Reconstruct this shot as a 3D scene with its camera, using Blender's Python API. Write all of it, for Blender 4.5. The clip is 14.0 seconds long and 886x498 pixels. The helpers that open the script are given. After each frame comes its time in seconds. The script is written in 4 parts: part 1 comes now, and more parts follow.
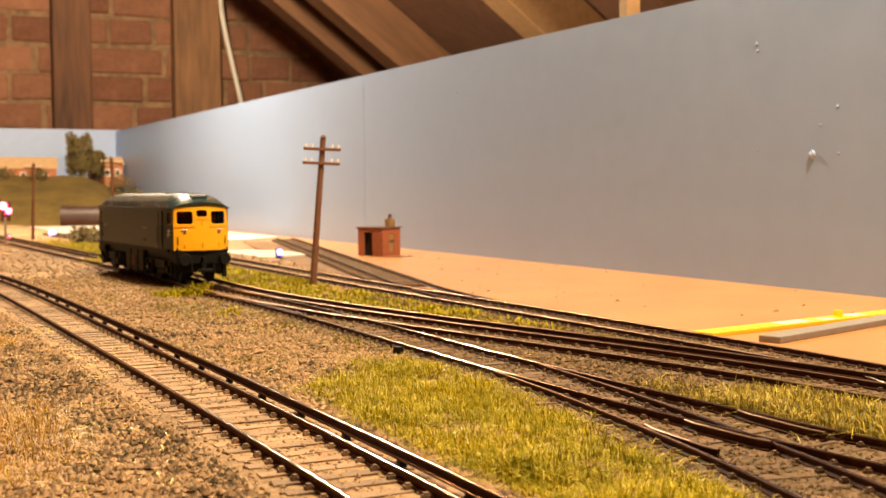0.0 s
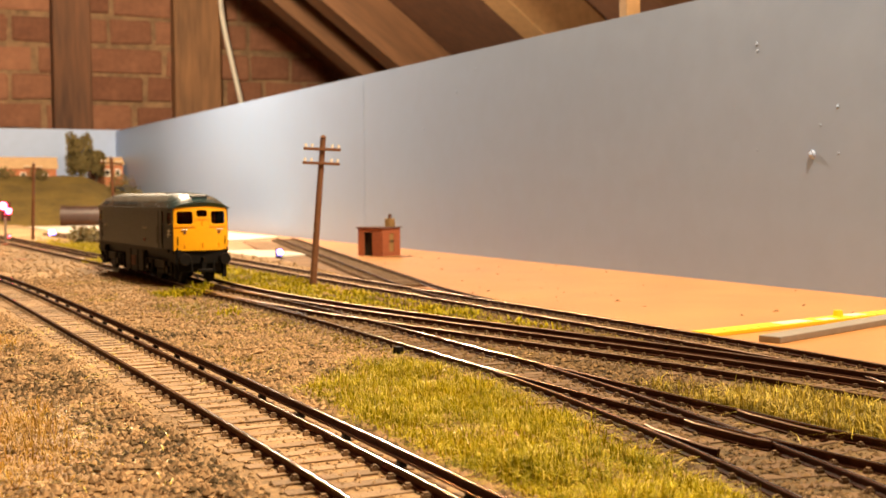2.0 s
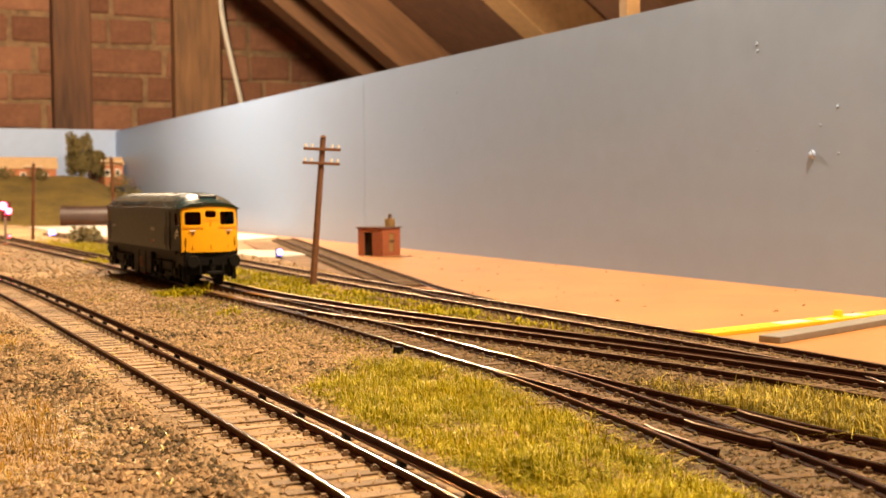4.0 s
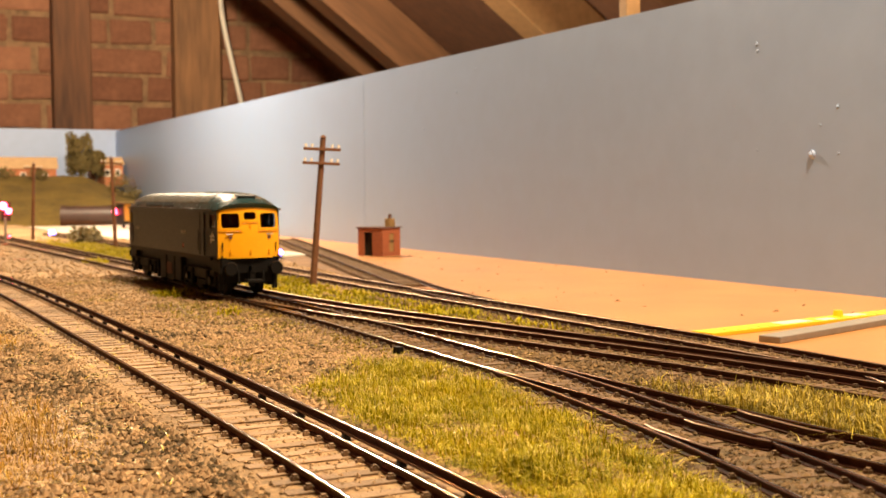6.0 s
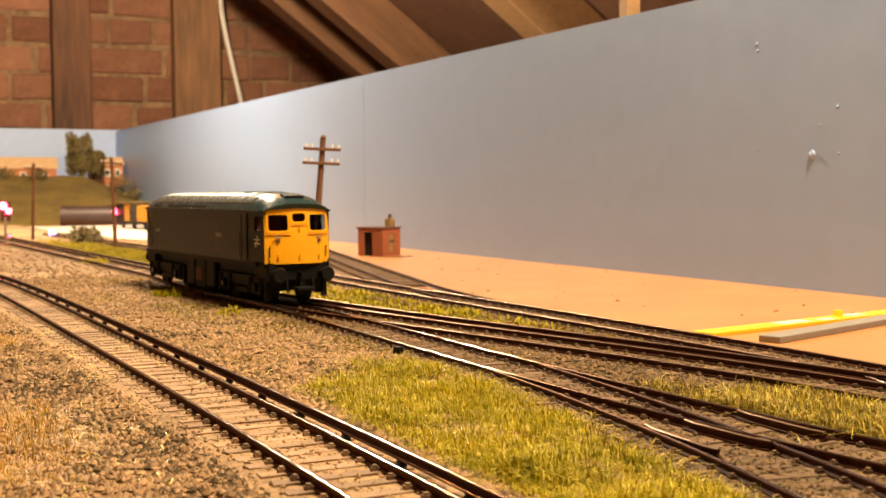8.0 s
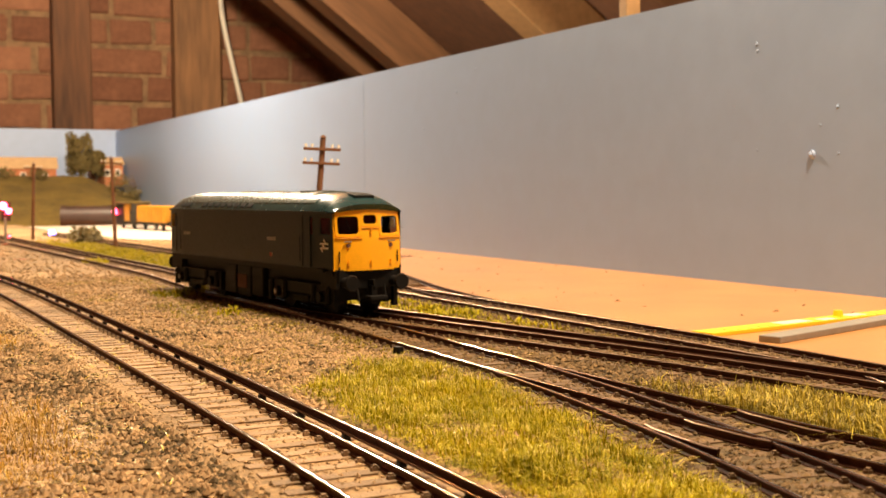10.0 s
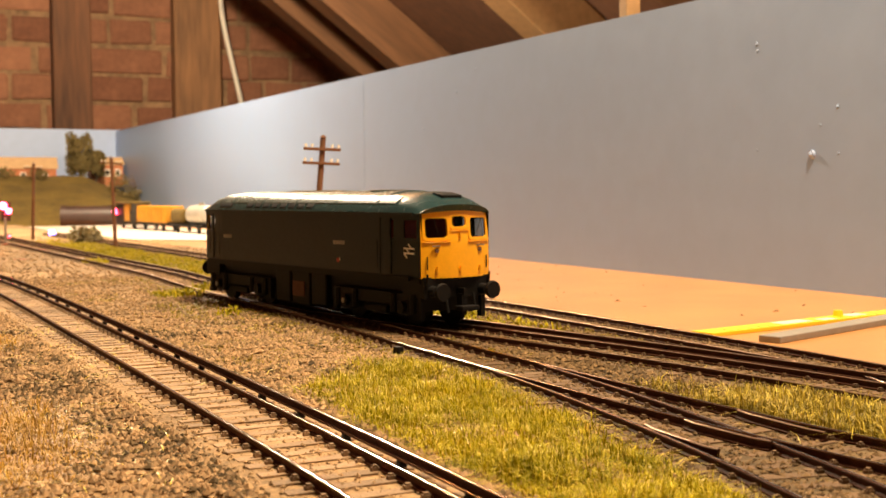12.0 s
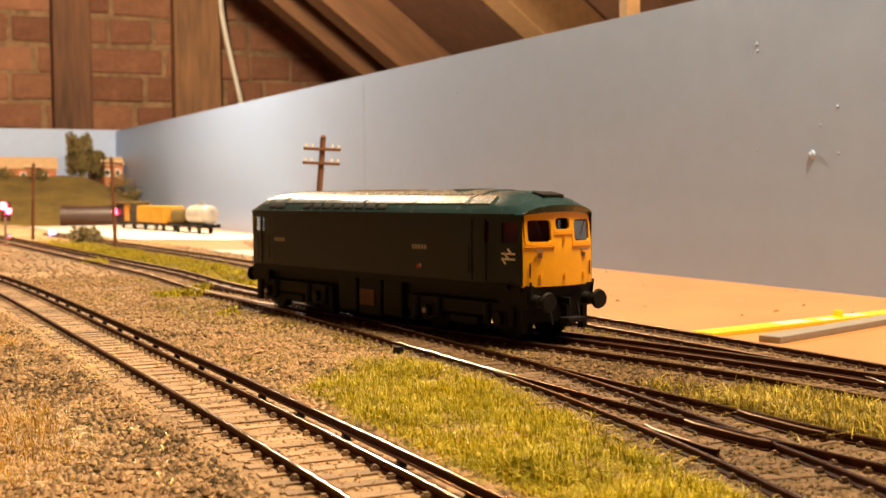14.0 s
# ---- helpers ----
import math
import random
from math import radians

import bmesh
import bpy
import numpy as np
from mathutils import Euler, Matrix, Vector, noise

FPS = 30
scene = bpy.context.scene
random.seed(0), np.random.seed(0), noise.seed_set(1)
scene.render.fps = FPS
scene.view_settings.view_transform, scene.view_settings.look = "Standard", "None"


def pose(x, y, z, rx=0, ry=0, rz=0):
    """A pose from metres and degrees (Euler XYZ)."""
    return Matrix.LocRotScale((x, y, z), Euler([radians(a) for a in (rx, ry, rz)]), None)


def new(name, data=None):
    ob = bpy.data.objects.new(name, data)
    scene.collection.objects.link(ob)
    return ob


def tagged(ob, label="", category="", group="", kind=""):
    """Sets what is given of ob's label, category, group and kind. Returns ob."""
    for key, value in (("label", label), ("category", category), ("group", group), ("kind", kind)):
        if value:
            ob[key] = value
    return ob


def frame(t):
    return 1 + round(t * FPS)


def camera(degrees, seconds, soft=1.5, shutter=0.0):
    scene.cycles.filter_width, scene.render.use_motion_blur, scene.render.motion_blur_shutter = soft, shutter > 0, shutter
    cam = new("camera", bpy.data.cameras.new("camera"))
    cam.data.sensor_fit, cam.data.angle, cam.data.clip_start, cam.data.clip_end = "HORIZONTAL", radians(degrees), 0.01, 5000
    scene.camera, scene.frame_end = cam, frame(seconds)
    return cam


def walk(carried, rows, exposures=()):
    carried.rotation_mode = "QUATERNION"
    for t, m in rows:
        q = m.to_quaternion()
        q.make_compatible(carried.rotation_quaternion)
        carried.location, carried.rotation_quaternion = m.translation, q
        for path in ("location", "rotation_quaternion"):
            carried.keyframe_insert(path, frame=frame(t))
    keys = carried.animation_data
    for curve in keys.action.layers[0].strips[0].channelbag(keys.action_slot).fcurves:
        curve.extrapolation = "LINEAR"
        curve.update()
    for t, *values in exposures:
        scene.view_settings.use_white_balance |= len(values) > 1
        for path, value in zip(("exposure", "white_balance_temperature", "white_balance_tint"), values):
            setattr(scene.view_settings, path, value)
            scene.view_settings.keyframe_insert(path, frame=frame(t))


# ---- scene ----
# World z = 0 is the top of the rails; x runs to the backboard, y to the brick gable.
cam = camera(41.26, 14.0, soft=1.5)
# a phone lens close to its subject: sharp at a third of a metre, soft at the far end
cam.data.dof.use_dof, cam.data.dof.focus_distance, cam.data.dof.aperture_fstop = True, 0.31, 52.0
EYE = Vector((0.0, 0.0, 0.0494))
_fwd, _up = Vector((0.41897, 0.90674, -0.04770)), Vector((0.02681, 0.04016, 0.99883))
_rt = _fwd.cross(_up)
VIEW = Matrix((_rt, _up, -_fwd)).transposed().to_4x4()
VIEW.translation = EYE
walk(cam, [(0.0, VIEW), (14.0, VIEW)], exposures=[(0.0, 0.16), (14.0, 0.16)])

# ---- light ----
world = bpy.data.worlds.new("loft_air")
scene.world = world
world.use_nodes = True
world.node_tree.nodes["Background"].inputs[0].default_value = (1.0, 0.72, 0.45, 1)
world.node_tree.nodes["Background"].inputs[1].default_value = 0.03


def lamp(name, at, power, colour, radius):
    d = bpy.data.lights.new(name, "POINT")
    d.energy, d.color, d.shadow_soft_size = power, colour, radius
    ob = new(name, d)
    ob.location = at
    return ob


lamp("loft_bulb", (0.335, 0.21, 0.76), 53.0, (1.0, 0.76, 0.475), 0.11)
lamp("gable_bulb", (0.27, 1.66, 0.68), 69.0, (1.0, 0.785, 0.53), 0.04)


# ---- materials ----
def mat(name, col, rough=0.6, metal=0.0, var=0.25, scale=400.0, fine=4.0, bump=0.0, col2=None, island=0.0, obrand=0.0, coat=0.0, spec=0.5, stretch=None):
    """Base colour varied by two noises (large stains and fine grain), with relief."""
    m = bpy.data.materials.new(name)
    m.use_nodes = True
    nt = m.node_tree
    b = nt.nodes["Principled BSDF"]
    b.inputs["Roughness"].default_value, b.inputs["Metallic"].default_value = rough, metal
    b.inputs["Coat Weight"].default_value = coat
    b.inputs["Specular IOR Level"].default_value = spec
    tc = nt.nodes.new("ShaderNodeTexCoord")
    n1, n2 = nt.nodes.new("ShaderNodeTexNoise"), nt.nodes.new("ShaderNodeTexNoise")
    n1.inputs["Scale"].default_value, n2.inputs["Scale"].default_value = scale, scale * fine
    n1.inputs["Detail"].default_value, n2.inputs["Detail"].default_value = 4, 3
    src = tc.outputs["Object"]
    if stretch:
        mp = nt.nodes.new("ShaderNodeMapping")
        mp.inputs["Scale"].default_value = stretch
        nt.links.new(src, mp.inputs["Vector"])
        src = mp.outputs[0]
    for n in (n1, n2):
        nt.links.new(src, n.inputs["Vector"])
    add = nt.nodes.new("ShaderNodeMath")
    add.operation = "ADD"
    nt.links.new(n1.outputs[0], add.inputs[0])
    nt.links.new(n2.outputs[0], add.inputs[1])
    last = add
    for amount, kind in ((island, "i"), (obrand, "o")):
        if amount:
            g = nt.nodes.new("ShaderNodeNewGeometry" if kind == "i" else "ShaderNodeObjectInfo")
            ma = nt.nodes.new("ShaderNodeMath")
            ma.operation = "MULTIPLY_ADD"
            nt.links.new(g.outputs["Random Per Island" if kind == "i" else "Random"], ma.inputs[0])
            ma.inputs[1].default_value = amount
            nt.links.new(last.outputs[0], ma.inputs[2])
            last = ma
    top = 1.35 + island + obrand
    ramp = nt.nodes.new("ShaderNodeMapRange")
    ramp.inputs["From Min"].default_value, ramp.inputs["From Max"].default_value = 0.65, top
    nt.links.new(last.outputs[0], ramp.inputs["Value"])
    mix = nt.nodes.new("ShaderNodeMix")
    mix.data_type = "RGBA"
    a = tuple(c * (1 - var) for c in col)
    c2 = col2 or tuple(min(1, c * (1 + var)) for c in col)
    mix.inputs[6].default_value, mix.inputs[7].default_value = (*a, 1), (*c2, 1)
    nt.links.new(ramp.outputs[0], mix.inputs[0])
    nt.links.new(mix.outputs[2], b.inputs["Base Color"])
    rr = nt.nodes.new("ShaderNodeMapRange")
    rr.inputs["To Min"].default_value, rr.inputs["To Max"].default_value = max(0.02, rough - 0.08), min(1, rough + 0.1)
    nt.links.new(n2.outputs[0], rr.inputs["Value"])
    nt.links.new(rr.outputs[0], b.inputs["Roughness"])
    if bump:
        bp = nt.nodes.new("ShaderNodeBump")
        bp.inputs["Strength"].default_value, bp.inputs["Distance"].default_value = 0.6, bump
        nt.links.new(add.outputs[0], bp.inputs["Height"])
        nt.links.new(bp.outputs[0], b.inputs["Normal"])
    return m


def glow(name, col, strength):
    m = bpy.data.materials.new(name)
    m.use_nodes = True
    b = m.node_tree.nodes["Principled BSDF"]
    b.inputs["Base Color"].default_value = (*col, 1)
    b.inputs["Emission Color"].default_value = (*col, 1)
    b.inputs["Emission Strength"].default_value = strength
    return m


def glass(name, col=(0.9, 0.95, 0.95), rough=0.03):
    m = bpy.data.materials.new(name)
    m.use_nodes = True
    b = m.node_tree.nodes["Principled BSDF"]
    b.inputs["Base Color"].default_value = (*col, 1)
    b.inputs["Transmission Weight"].default_value, b.inputs["Roughness"].default_value, b.inputs["IOR"].default_value = 1.0, rough, 1.1
    return m


def rail_steel(name, rust, polish, shine=0.28):
    """Rusty rail with a polished running surface."""
    m = mat(name, rust, 0.7, 0.0, 0.35, 500, 5, 0.00006, spec=0.25)
    nt = m.node_tree
    b = nt.nodes["Principled BSDF"]
    out = nt.nodes["Material Output"]
    s = nt.nodes.new("ShaderNodeBsdfPrincipled")
    s.inputs["Base Color"].default_value, s.inputs["Metallic"].default_value, s.inputs["Roughness"].default_value = (*polish, 1), 1.0, shine
    g, sep, gt, mx = (nt.nodes.new("ShaderNode" + k) for k in ("NewGeometry", "SeparateXYZ", "Math", "MixShader"))
    gt.operation, gt.inputs[1].default_value = "GREATER_THAN", 0.5
    gz = nt.nodes.new("ShaderNodeMath")
    gz.operation, gz.inputs[1].default_value = "GREATER_THAN", -0.00036
    both = nt.nodes.new("ShaderNodeMath")
    both.operation = "MULTIPLY"
    sp = nt.nodes.new("ShaderNodeSeparateXYZ")
    nt.links.new(g.outputs["True Normal"], sep.inputs[0])
    nt.links.new(g.outputs["Position"], sp.inputs[0])
    nt.links.new(sep.outputs[2], gt.inputs[0])
    nt.links.new(sp.outputs[2], gz.inputs[0])
    nt.links.new(gt.outputs[0], both.inputs[0])
    nt.links.new(gz.outputs[0], both.inputs[1])
    nt.links.new(both.outputs[0], mx.inputs[0])
    nt.links.new(b.outputs[0], mx.inputs[1])
    nt.links.new(s.outputs[0], mx.inputs[2])
    nt.links.new(mx.outputs[0], out.inputs[0])
    return m


M = dict(
    board=mat("blue_grey_paint", (0.30, 0.42, 0.67), 0.36, 0, 0.04, 3, 20, 0.0003),
    endboard=mat("pale_blue_paint", (0.33, 0.43, 0.66), 0.5, 0, 0.05, 3, 20, 0.0003),
    chip=mat("bare_chipboard", (0.53, 0.255, 0.090), 0.34, 0, 0.20, 22, 22, 0.00025),
    soil=mat("ballast_bed", (0.33, 0.215, 0.105), 0.95, 0, 0.55, 14, 40, 0.0006),
    stone=mat("ballast_stone", (0.37, 0.245, 0.128), 0.9, 0, 0.7, 12, 30, 0.0002, island=1.2),
    grass=mat("static_grass", (0.125, 0.172, 0.003), 0.7, 0, 0.45, 35, 6, 0, col2=(0.70, 0.56, 0.009), island=0.8, spec=0.2),
    grass_olive=mat("olive_static_grass", (0.130, 0.130, 0.006), 0.55, 0, 0.45, 35, 6, 0, col2=(0.52, 0.38, 0.022), island=0.9),
    sleeper=mat("dusty_sleeper", (0.30, 0.20, 0.115), 0.85, 0, 0.6, 160, 8, 0.0003, obrand=0.9),
    sleeper_dark=mat("weathered_sleeper", (0.15, 0.092, 0.048), 0.9, 0, 0.5, 260, 6, 0.0002, obrand=0.6),
    soil_dark=mat("weathered_bed", (0.125, 0.082, 0.034), 0.95, 0, 0.6, 18, 30, 0.0006),
    stone_dark=mat("weathered_stone", (0.185, 0.118, 0.052), 0.9, 0, 0.75, 14, 30, 0.0002, island=1.1),
    stone_moss=mat("mossy_stone", (0.105, 0.070, 0.030), 0.9, 0, 0.6, 14, 30, 0.0002, island=0.9),
    rail=rail_steel("weathered_rail", (0.070, 0.021, 0.0075), (0.66, 0.58, 0.50), 0.13),
    rail_dull=rail_steel("dull_rail", (0.064, 0.020, 0.0075), (0.34, 0.22, 0.15), 0.38),
    # same blue as the roof, taken near black: the sides' shade is in the colour
    blue=mat("rail_blue_in_shade", (0.0030, 0.0085, 0.0110), 0.42, 0, 0.18, 90, 8, 0.00002, spec=0.30),
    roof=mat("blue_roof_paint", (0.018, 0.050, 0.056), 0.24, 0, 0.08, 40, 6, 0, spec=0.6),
    yellow=mat("warning_yellow_paint", (0.92, 0.43, 0.006), 0.36, 0, 0.06, 120, 8, 0.00002),
    black=mat("underframe_black", (0.0045, 0.0036, 0.0032), 0.6, 0, 0.3, 300, 6, 0.00006, spec=0.22),
    # paler than the roof blue: the sheen along the top is put into this grey
    grey=mat("roof_sheen_grey", (0.075, 0.098, 0.094), 0.25, 0, 0.15, 200, 6, spec=0.6),
    steel=mat("bright_steel", (0.55, 0.52, 0.48), 0.3, 1.0, 0.1, 300, 4),
    white=mat("white_marking", (0.75, 0.74, 0.70), 0.5, 0, 0.05, 300, 4),
    red=mat("red_marking", (0.35, 0.03, 0.02), 0.5, 0, 0.1, 300, 4),
    cglass=glass("clear_glazing"),
    sglass=glass("windscreen_glazing", (0.42, 0.42, 0.42)),
    brick=mat("loft_brick", (0.190, 0.066, 0.034), 0.9, 0, 0.45, 14, 5, 0.003, obrand=0.9, col2=(0.33, 0.150, 0.082)),
    mortar=mat("lime_mortar", (0.235, 0.140, 0.074), 0.95, 0, 0.40, 12, 6, 0.004),
    wood=mat("rafter_pine", (0.140, 0.064, 0.027), 0.75, 0, 0.55, 14, 6, 0.0008, obrand=0.3, stretch=(0.12, 1, 1)),
    wood_post=mat("post_pine", (0.215, 0.105, 0.045), 0.75, 0, 0.5, 16, 6, 0.0008, stretch=(1, 1, 0.10)),
    wood_red=mat("stained_post", (0.125, 0.055, 0.026), 0.8, 0, 0.5, 16, 6, 0.001, stretch=(1, 1, 0.10)),
    wood_dark=mat("roof_sarking", (0.125, 0.054, 0.026), 0.85, 0, 0.4, 5, 10, 0.001, obrand=0.3),
    pale_wood=mat("pale_pine", (0.40, 0.24, 0.11), 0.7, 0, 0.2, 8, 12, 0.0005),
    floor=mat("loft_floor_boards", (0.25, 0.16, 0.09), 0.8, 0, 0.3, 4, 12, 0.001),
    cable=mat("white_cable_sheath", (0.74, 0.68, 0.58), 0.5, 0, 0.05, 50, 6),
    polewood=mat("creosoted_pole", (0.17, 0.072, 0.033), 0.7, 0, 0.3, 300, 5, 0.0001),
    hutbrick=mat("model_brick_card", (0.34, 0.105, 0.045), 0.8, 0, 0.25, 500, 5, 0.0001),
    hutroof=mat("model_felt_roof", (0.11, 0.05, 0.035), 0.85, 0, 0.3, 300, 5, 0.0001),
    pot=mat("buff_clay", (0.30, 0.19, 0.07), 0.8, 0, 0.25, 400, 5),
    hutdark=mat("dark_interior", (0.035, 0.025, 0.015), 0.8, 0, 0.3, 300, 5),
    rule_y=mat("yellow_rule_lacquer", (0.85, 0.62, 0.02), 0.35, 0, 0.06, 60, 6),
    rule_g=mat("grey_strip", (0.27, 0.25, 0.22), 0.5, 0, 0.12, 200, 6),
    whiteboard=mat("white_card_hardstanding", (0.58, 0.53, 0.45), 0.7, 0, 0.08, 20, 10, 0.0001),
    sand=mat("sandy_hardstanding", (0.66, 0.53, 0.36), 0.8, 0, 0.10, 12, 20, 0.0001),
    straw=mat("straw_fibre", (0.72, 0.57, 0.06), 0.4, 0, 0.3, 60, 4, 0, island=0.4),
    dry=mat("dry_static_grass", (0.30, 0.155, 0.012), 0.55, 0, 0.45, 35, 6, 0, col2=(0.74, 0.44, 0.03), island=0.9),
    darkballast=mat("dark_siding_ballast", (0.22, 0.130, 0.066), 0.95, 0, 0.45, 60, 12, 0.0004),
    bank=mat("embankment_turf", (0.120, 0.078, 0.013), 0.95, 0, 0.5, 20, 10, 0.002),
    leaf=mat("model_foliage", (0.095, 0.075, 0.022), 0.9, 0, 0.5, 60, 5, 0, island=0.8, col2=(0.26, 0.19, 0.06)),
    leaf_pale=mat("pale_foliage", (0.20, 0.17, 0.085), 0.9, 0, 0.4, 60, 5, 0, island=0.8, col2=(0.36, 0.31, 0.16)),
    bark=mat("model_bark", (0.08, 0.05, 0.03), 0.9, 0, 0.3, 200, 5),
    terra=mat("terrace_brick", (0.45, 0.16, 0.07), 0.85, 0, 0.2, 200, 5),
    slate=mat("terrace_roof_tan", (0.55, 0.36, 0.19), 0.8, 0, 0.15, 100, 5),
    tank_dark=mat("dark_brown_pipe", (0.05, 0.026, 0.020), 0.45, 0, 0.3, 30, 8),
    wag_yellow=mat("wagon_yellow", (0.60, 0.27, 0.015), 0.5, 0, 0.25, 100, 6),
    silver=mat("tank_silver", (0.46, 0.43, 0.38), 0.35, 0.2, 0.2, 60, 6),
    led_red=glow("red_led", (1.0, 0.035, 0.075), 38.0),
    led_red_dim=glow("red_led_small", (1.0, 0.05, 0.08), 14.0),
    led_white=glow("cool_led", (0.24, 0.20, 1.0), 9.0),
)


# ---- building helpers ----
def part(name, bm, material, parent=None, label="", smooth=False, m=None):
    me = bpy.data.meshes.new(name)
    bmesh.ops.recalc_face_normals(bm, faces=bm.faces)
    bm.to_mesh(me)
    bm.free()
    me.materials.append(material)
    if smooth:
        for pl in me.polygons:
            pl.use_smooth = True
        me.set_sharp_from_angle(angle=radians(35))
    ob = new(name, me)
    if parent:
        ob.parent = parent
    if m is not None:
        ob.matrix_basis = m
    if label:
        ob["label"] = label
    return ob


def empty(name, m, label, category, group=""):
    ob = new(name)
    ob.empty_display_size = 0.01
    ob.matrix_basis = m
    return tagged(ob, label, category, group)


def box(bm, x0, x1, y0, y1, z0, z1, bevel=0.0, m=None):
    r = bmesh.ops.create_cube(bm, size=1)
    vs = r["verts"]
    bmesh.ops.transform(bm, matrix=Matrix.Translation(((x0 + x1) / 2, (y0 + y1) / 2, (z0 + z1) / 2)) @ Matrix.Diagonal((x1 - x0, y1 - y0, z1 - z0, 1)), verts=vs)
    if bevel:
        es = list({e for v in vs for e in v.link_edges})
        r = bmesh.ops.bevel(bm, geom=es, offset=bevel, segments=2, affect="EDGES", profile=0.5)
        vs = list({v for f in r["faces"] for v in f.verts} | {v for v in vs if v.is_valid})
    if m is not None:
        bmesh.ops.transform(bm, matrix=m, verts=vs)
    return bm


def cyl(bm, a, b, r0, r1=None, seg=14):
    a, b = Vector(a), Vector(b)
    d = b - a
    r = bmesh.ops.create_cone(bm, cap_ends=True, segments=seg, radius1=r0, radius2=r0 if r1 is None else r1, depth=d.length)
    bmesh.ops.transform(bm, matrix=Matrix.Translation((a + b) / 2) @ d.to_track_quat("Z", "Y").to_matrix().to_4x4(), verts=r["verts"])
    return bm


def B():
    return bmesh.new()


def sweep(bm, pts, profile, closed=True):
    """Sweeps a profile (sideways, up) along level points."""
    rings = []
    n = len(pts)
    for i, p in enumerate(pts):
        t = (Vector(pts[min(i + 1, n - 1)]) - Vector(pts[max(i - 1, 0)])).normalized()
        side = Vector((t.y, -t.x, 0)).normalized()
        rings.append([bm.verts.new(Vector(p) + side * a + Vector((0, 0, h))) for a, h in profile])
    k = len(profile)
    for r0, r1 in zip(rings[:-1], rings[1:]):
        for j in range(k if closed else k - 1):
            bm.faces.new((r0[j], r0[(j + 1) % k], r1[(j + 1) % k], r1[j]))
    if closed:
        bm.faces.new(rings[0])
        bm.faces.new(rings[-1])
    return bm


# ---- the loft ----
def structure(name, bm, material, label, category):
    return tagged(part(name, bm, material), label, category, kind="structure")


structure("floor", box(B(), -3.2, 1.6, -3.0, 3.3, -1.02, -0.98), M["floor"], "dusty brown boarded loft floor", "floor")
structure("baseboard", box(B(), -0.55, 0.62, -0.9, 2.84, -0.026, -0.0062), M["chip"], "bare orange chipboard baseboard of a model railway", "baseboard")
BW = 0.459  # face of the long backboard
bm = B()
wall = box(bm, BW, BW + 0.012, -0.9, 2.79, -0.0062, 0.2)
for v in bm.verts:
    if v.co.z > 0:
        v.co.z = 0.1615 + 0.0127 * v.co.y
backboard = structure("wall_backboard", bm, M["board"], "long backboard painted plain blue grey, with a seam and filled screw heads", "backboard")
structure("wall_endboard", box(B(), -0.55, BW + 0.012, 2.79, 2.80, -0.0062, 0.200), M["endboard"], "low pale blue painted end board", "backboard")
GY = 3.02
structure("wall_gable", box(B(), -3.2, 1.6, GY, GY + 0.2, -0.98, 2.6), M["mortar"], "gable wall of red bricks in pale mortar", "wall")
structure("wall_rear", box(B(), -3.2, 1.6, -3.1, -3.0, -0.98, 2.6), M["wood_dark"], "plain boarded partition wall", "wall")
RK = 0.75


def roof_z(x):
    return 0.54 - RK * (x - 0.85)


bm = B()
for xa, xb in ((-0.8, 1.7), (-3.3, -0.8)):
    za, zb = (roof_z(xa), roof_z(xb)) if xa > -1 else (roof_z(-0.8) - RK * 2.5, roof_z(-0.8))
    q = [bm.verts.new(c) for c in ((xa, -3.1, za), (xb, -3.1, zb), (xb, 3.2, zb), (xa, 3.2, za))]
    q2 = [bm.verts.new(v.co + Vector((0, 0, 0.03))) for v in q]
    bm.faces.new(q), bm.faces.new(q2)
    for i in range(4):
        bm.faces.new((q[i], q[(i + 1) % 4], q2[(i + 1) % 4], q2[i]))
structure("ceiling", bm, M["wood_dark"], "dark brown boarded roof slopes", "ceiling")


def rafter(y, w=0.07, d=0.10, pale=False):
    bm = B()
    x0, x1 = -0.78, 1.35
    L = math.hypot(x1 - x0, RK * (x1 - x0))
    box(bm, 0, L, -w / 2, w / 2, -d, -0.002, 0.003)
    ob = part("rafter", bm, M["pale_wood" if pale else "wood"])
    ob.matrix_basis = Matrix.Translation((x0, y, roof_z(x0))) @ Matrix.Rotation(math.atan(RK), 4, "Y")
    return tagged(ob, "sloping sawn pine rafter under the roof" if not pale else "pale sawn pine rafter under the roof", "rafter", "roof rafters")


for y, pale in ((2.58, False), (2.365, False), (1.76, True), (1.36, False), (0.95, False), (0.55, False)):
    rafter(y, pale=pale)


def post(x0, x1, d, label, material="wood_post"):
    ob = part("post", box(B(), x0, x1, GY - d, GY, -0.98, 2.0, 0.004), M[material])
    return tagged(ob, label, "post", "timber posts")


post(0.345, 0.435, 0.06, "dark rough sawn timber post against the brick gable", "wood_red")
post(0.637, 0.755, 0.05, "broad pine post against the brick gable")


# ---- tracks ----
def heading(q, s):
    s = min(s, q[7])
    return q[2] + q[3] * s + q[4] * s * s / 2 + q[5] * s ** 3 + q[6] * s ** 4


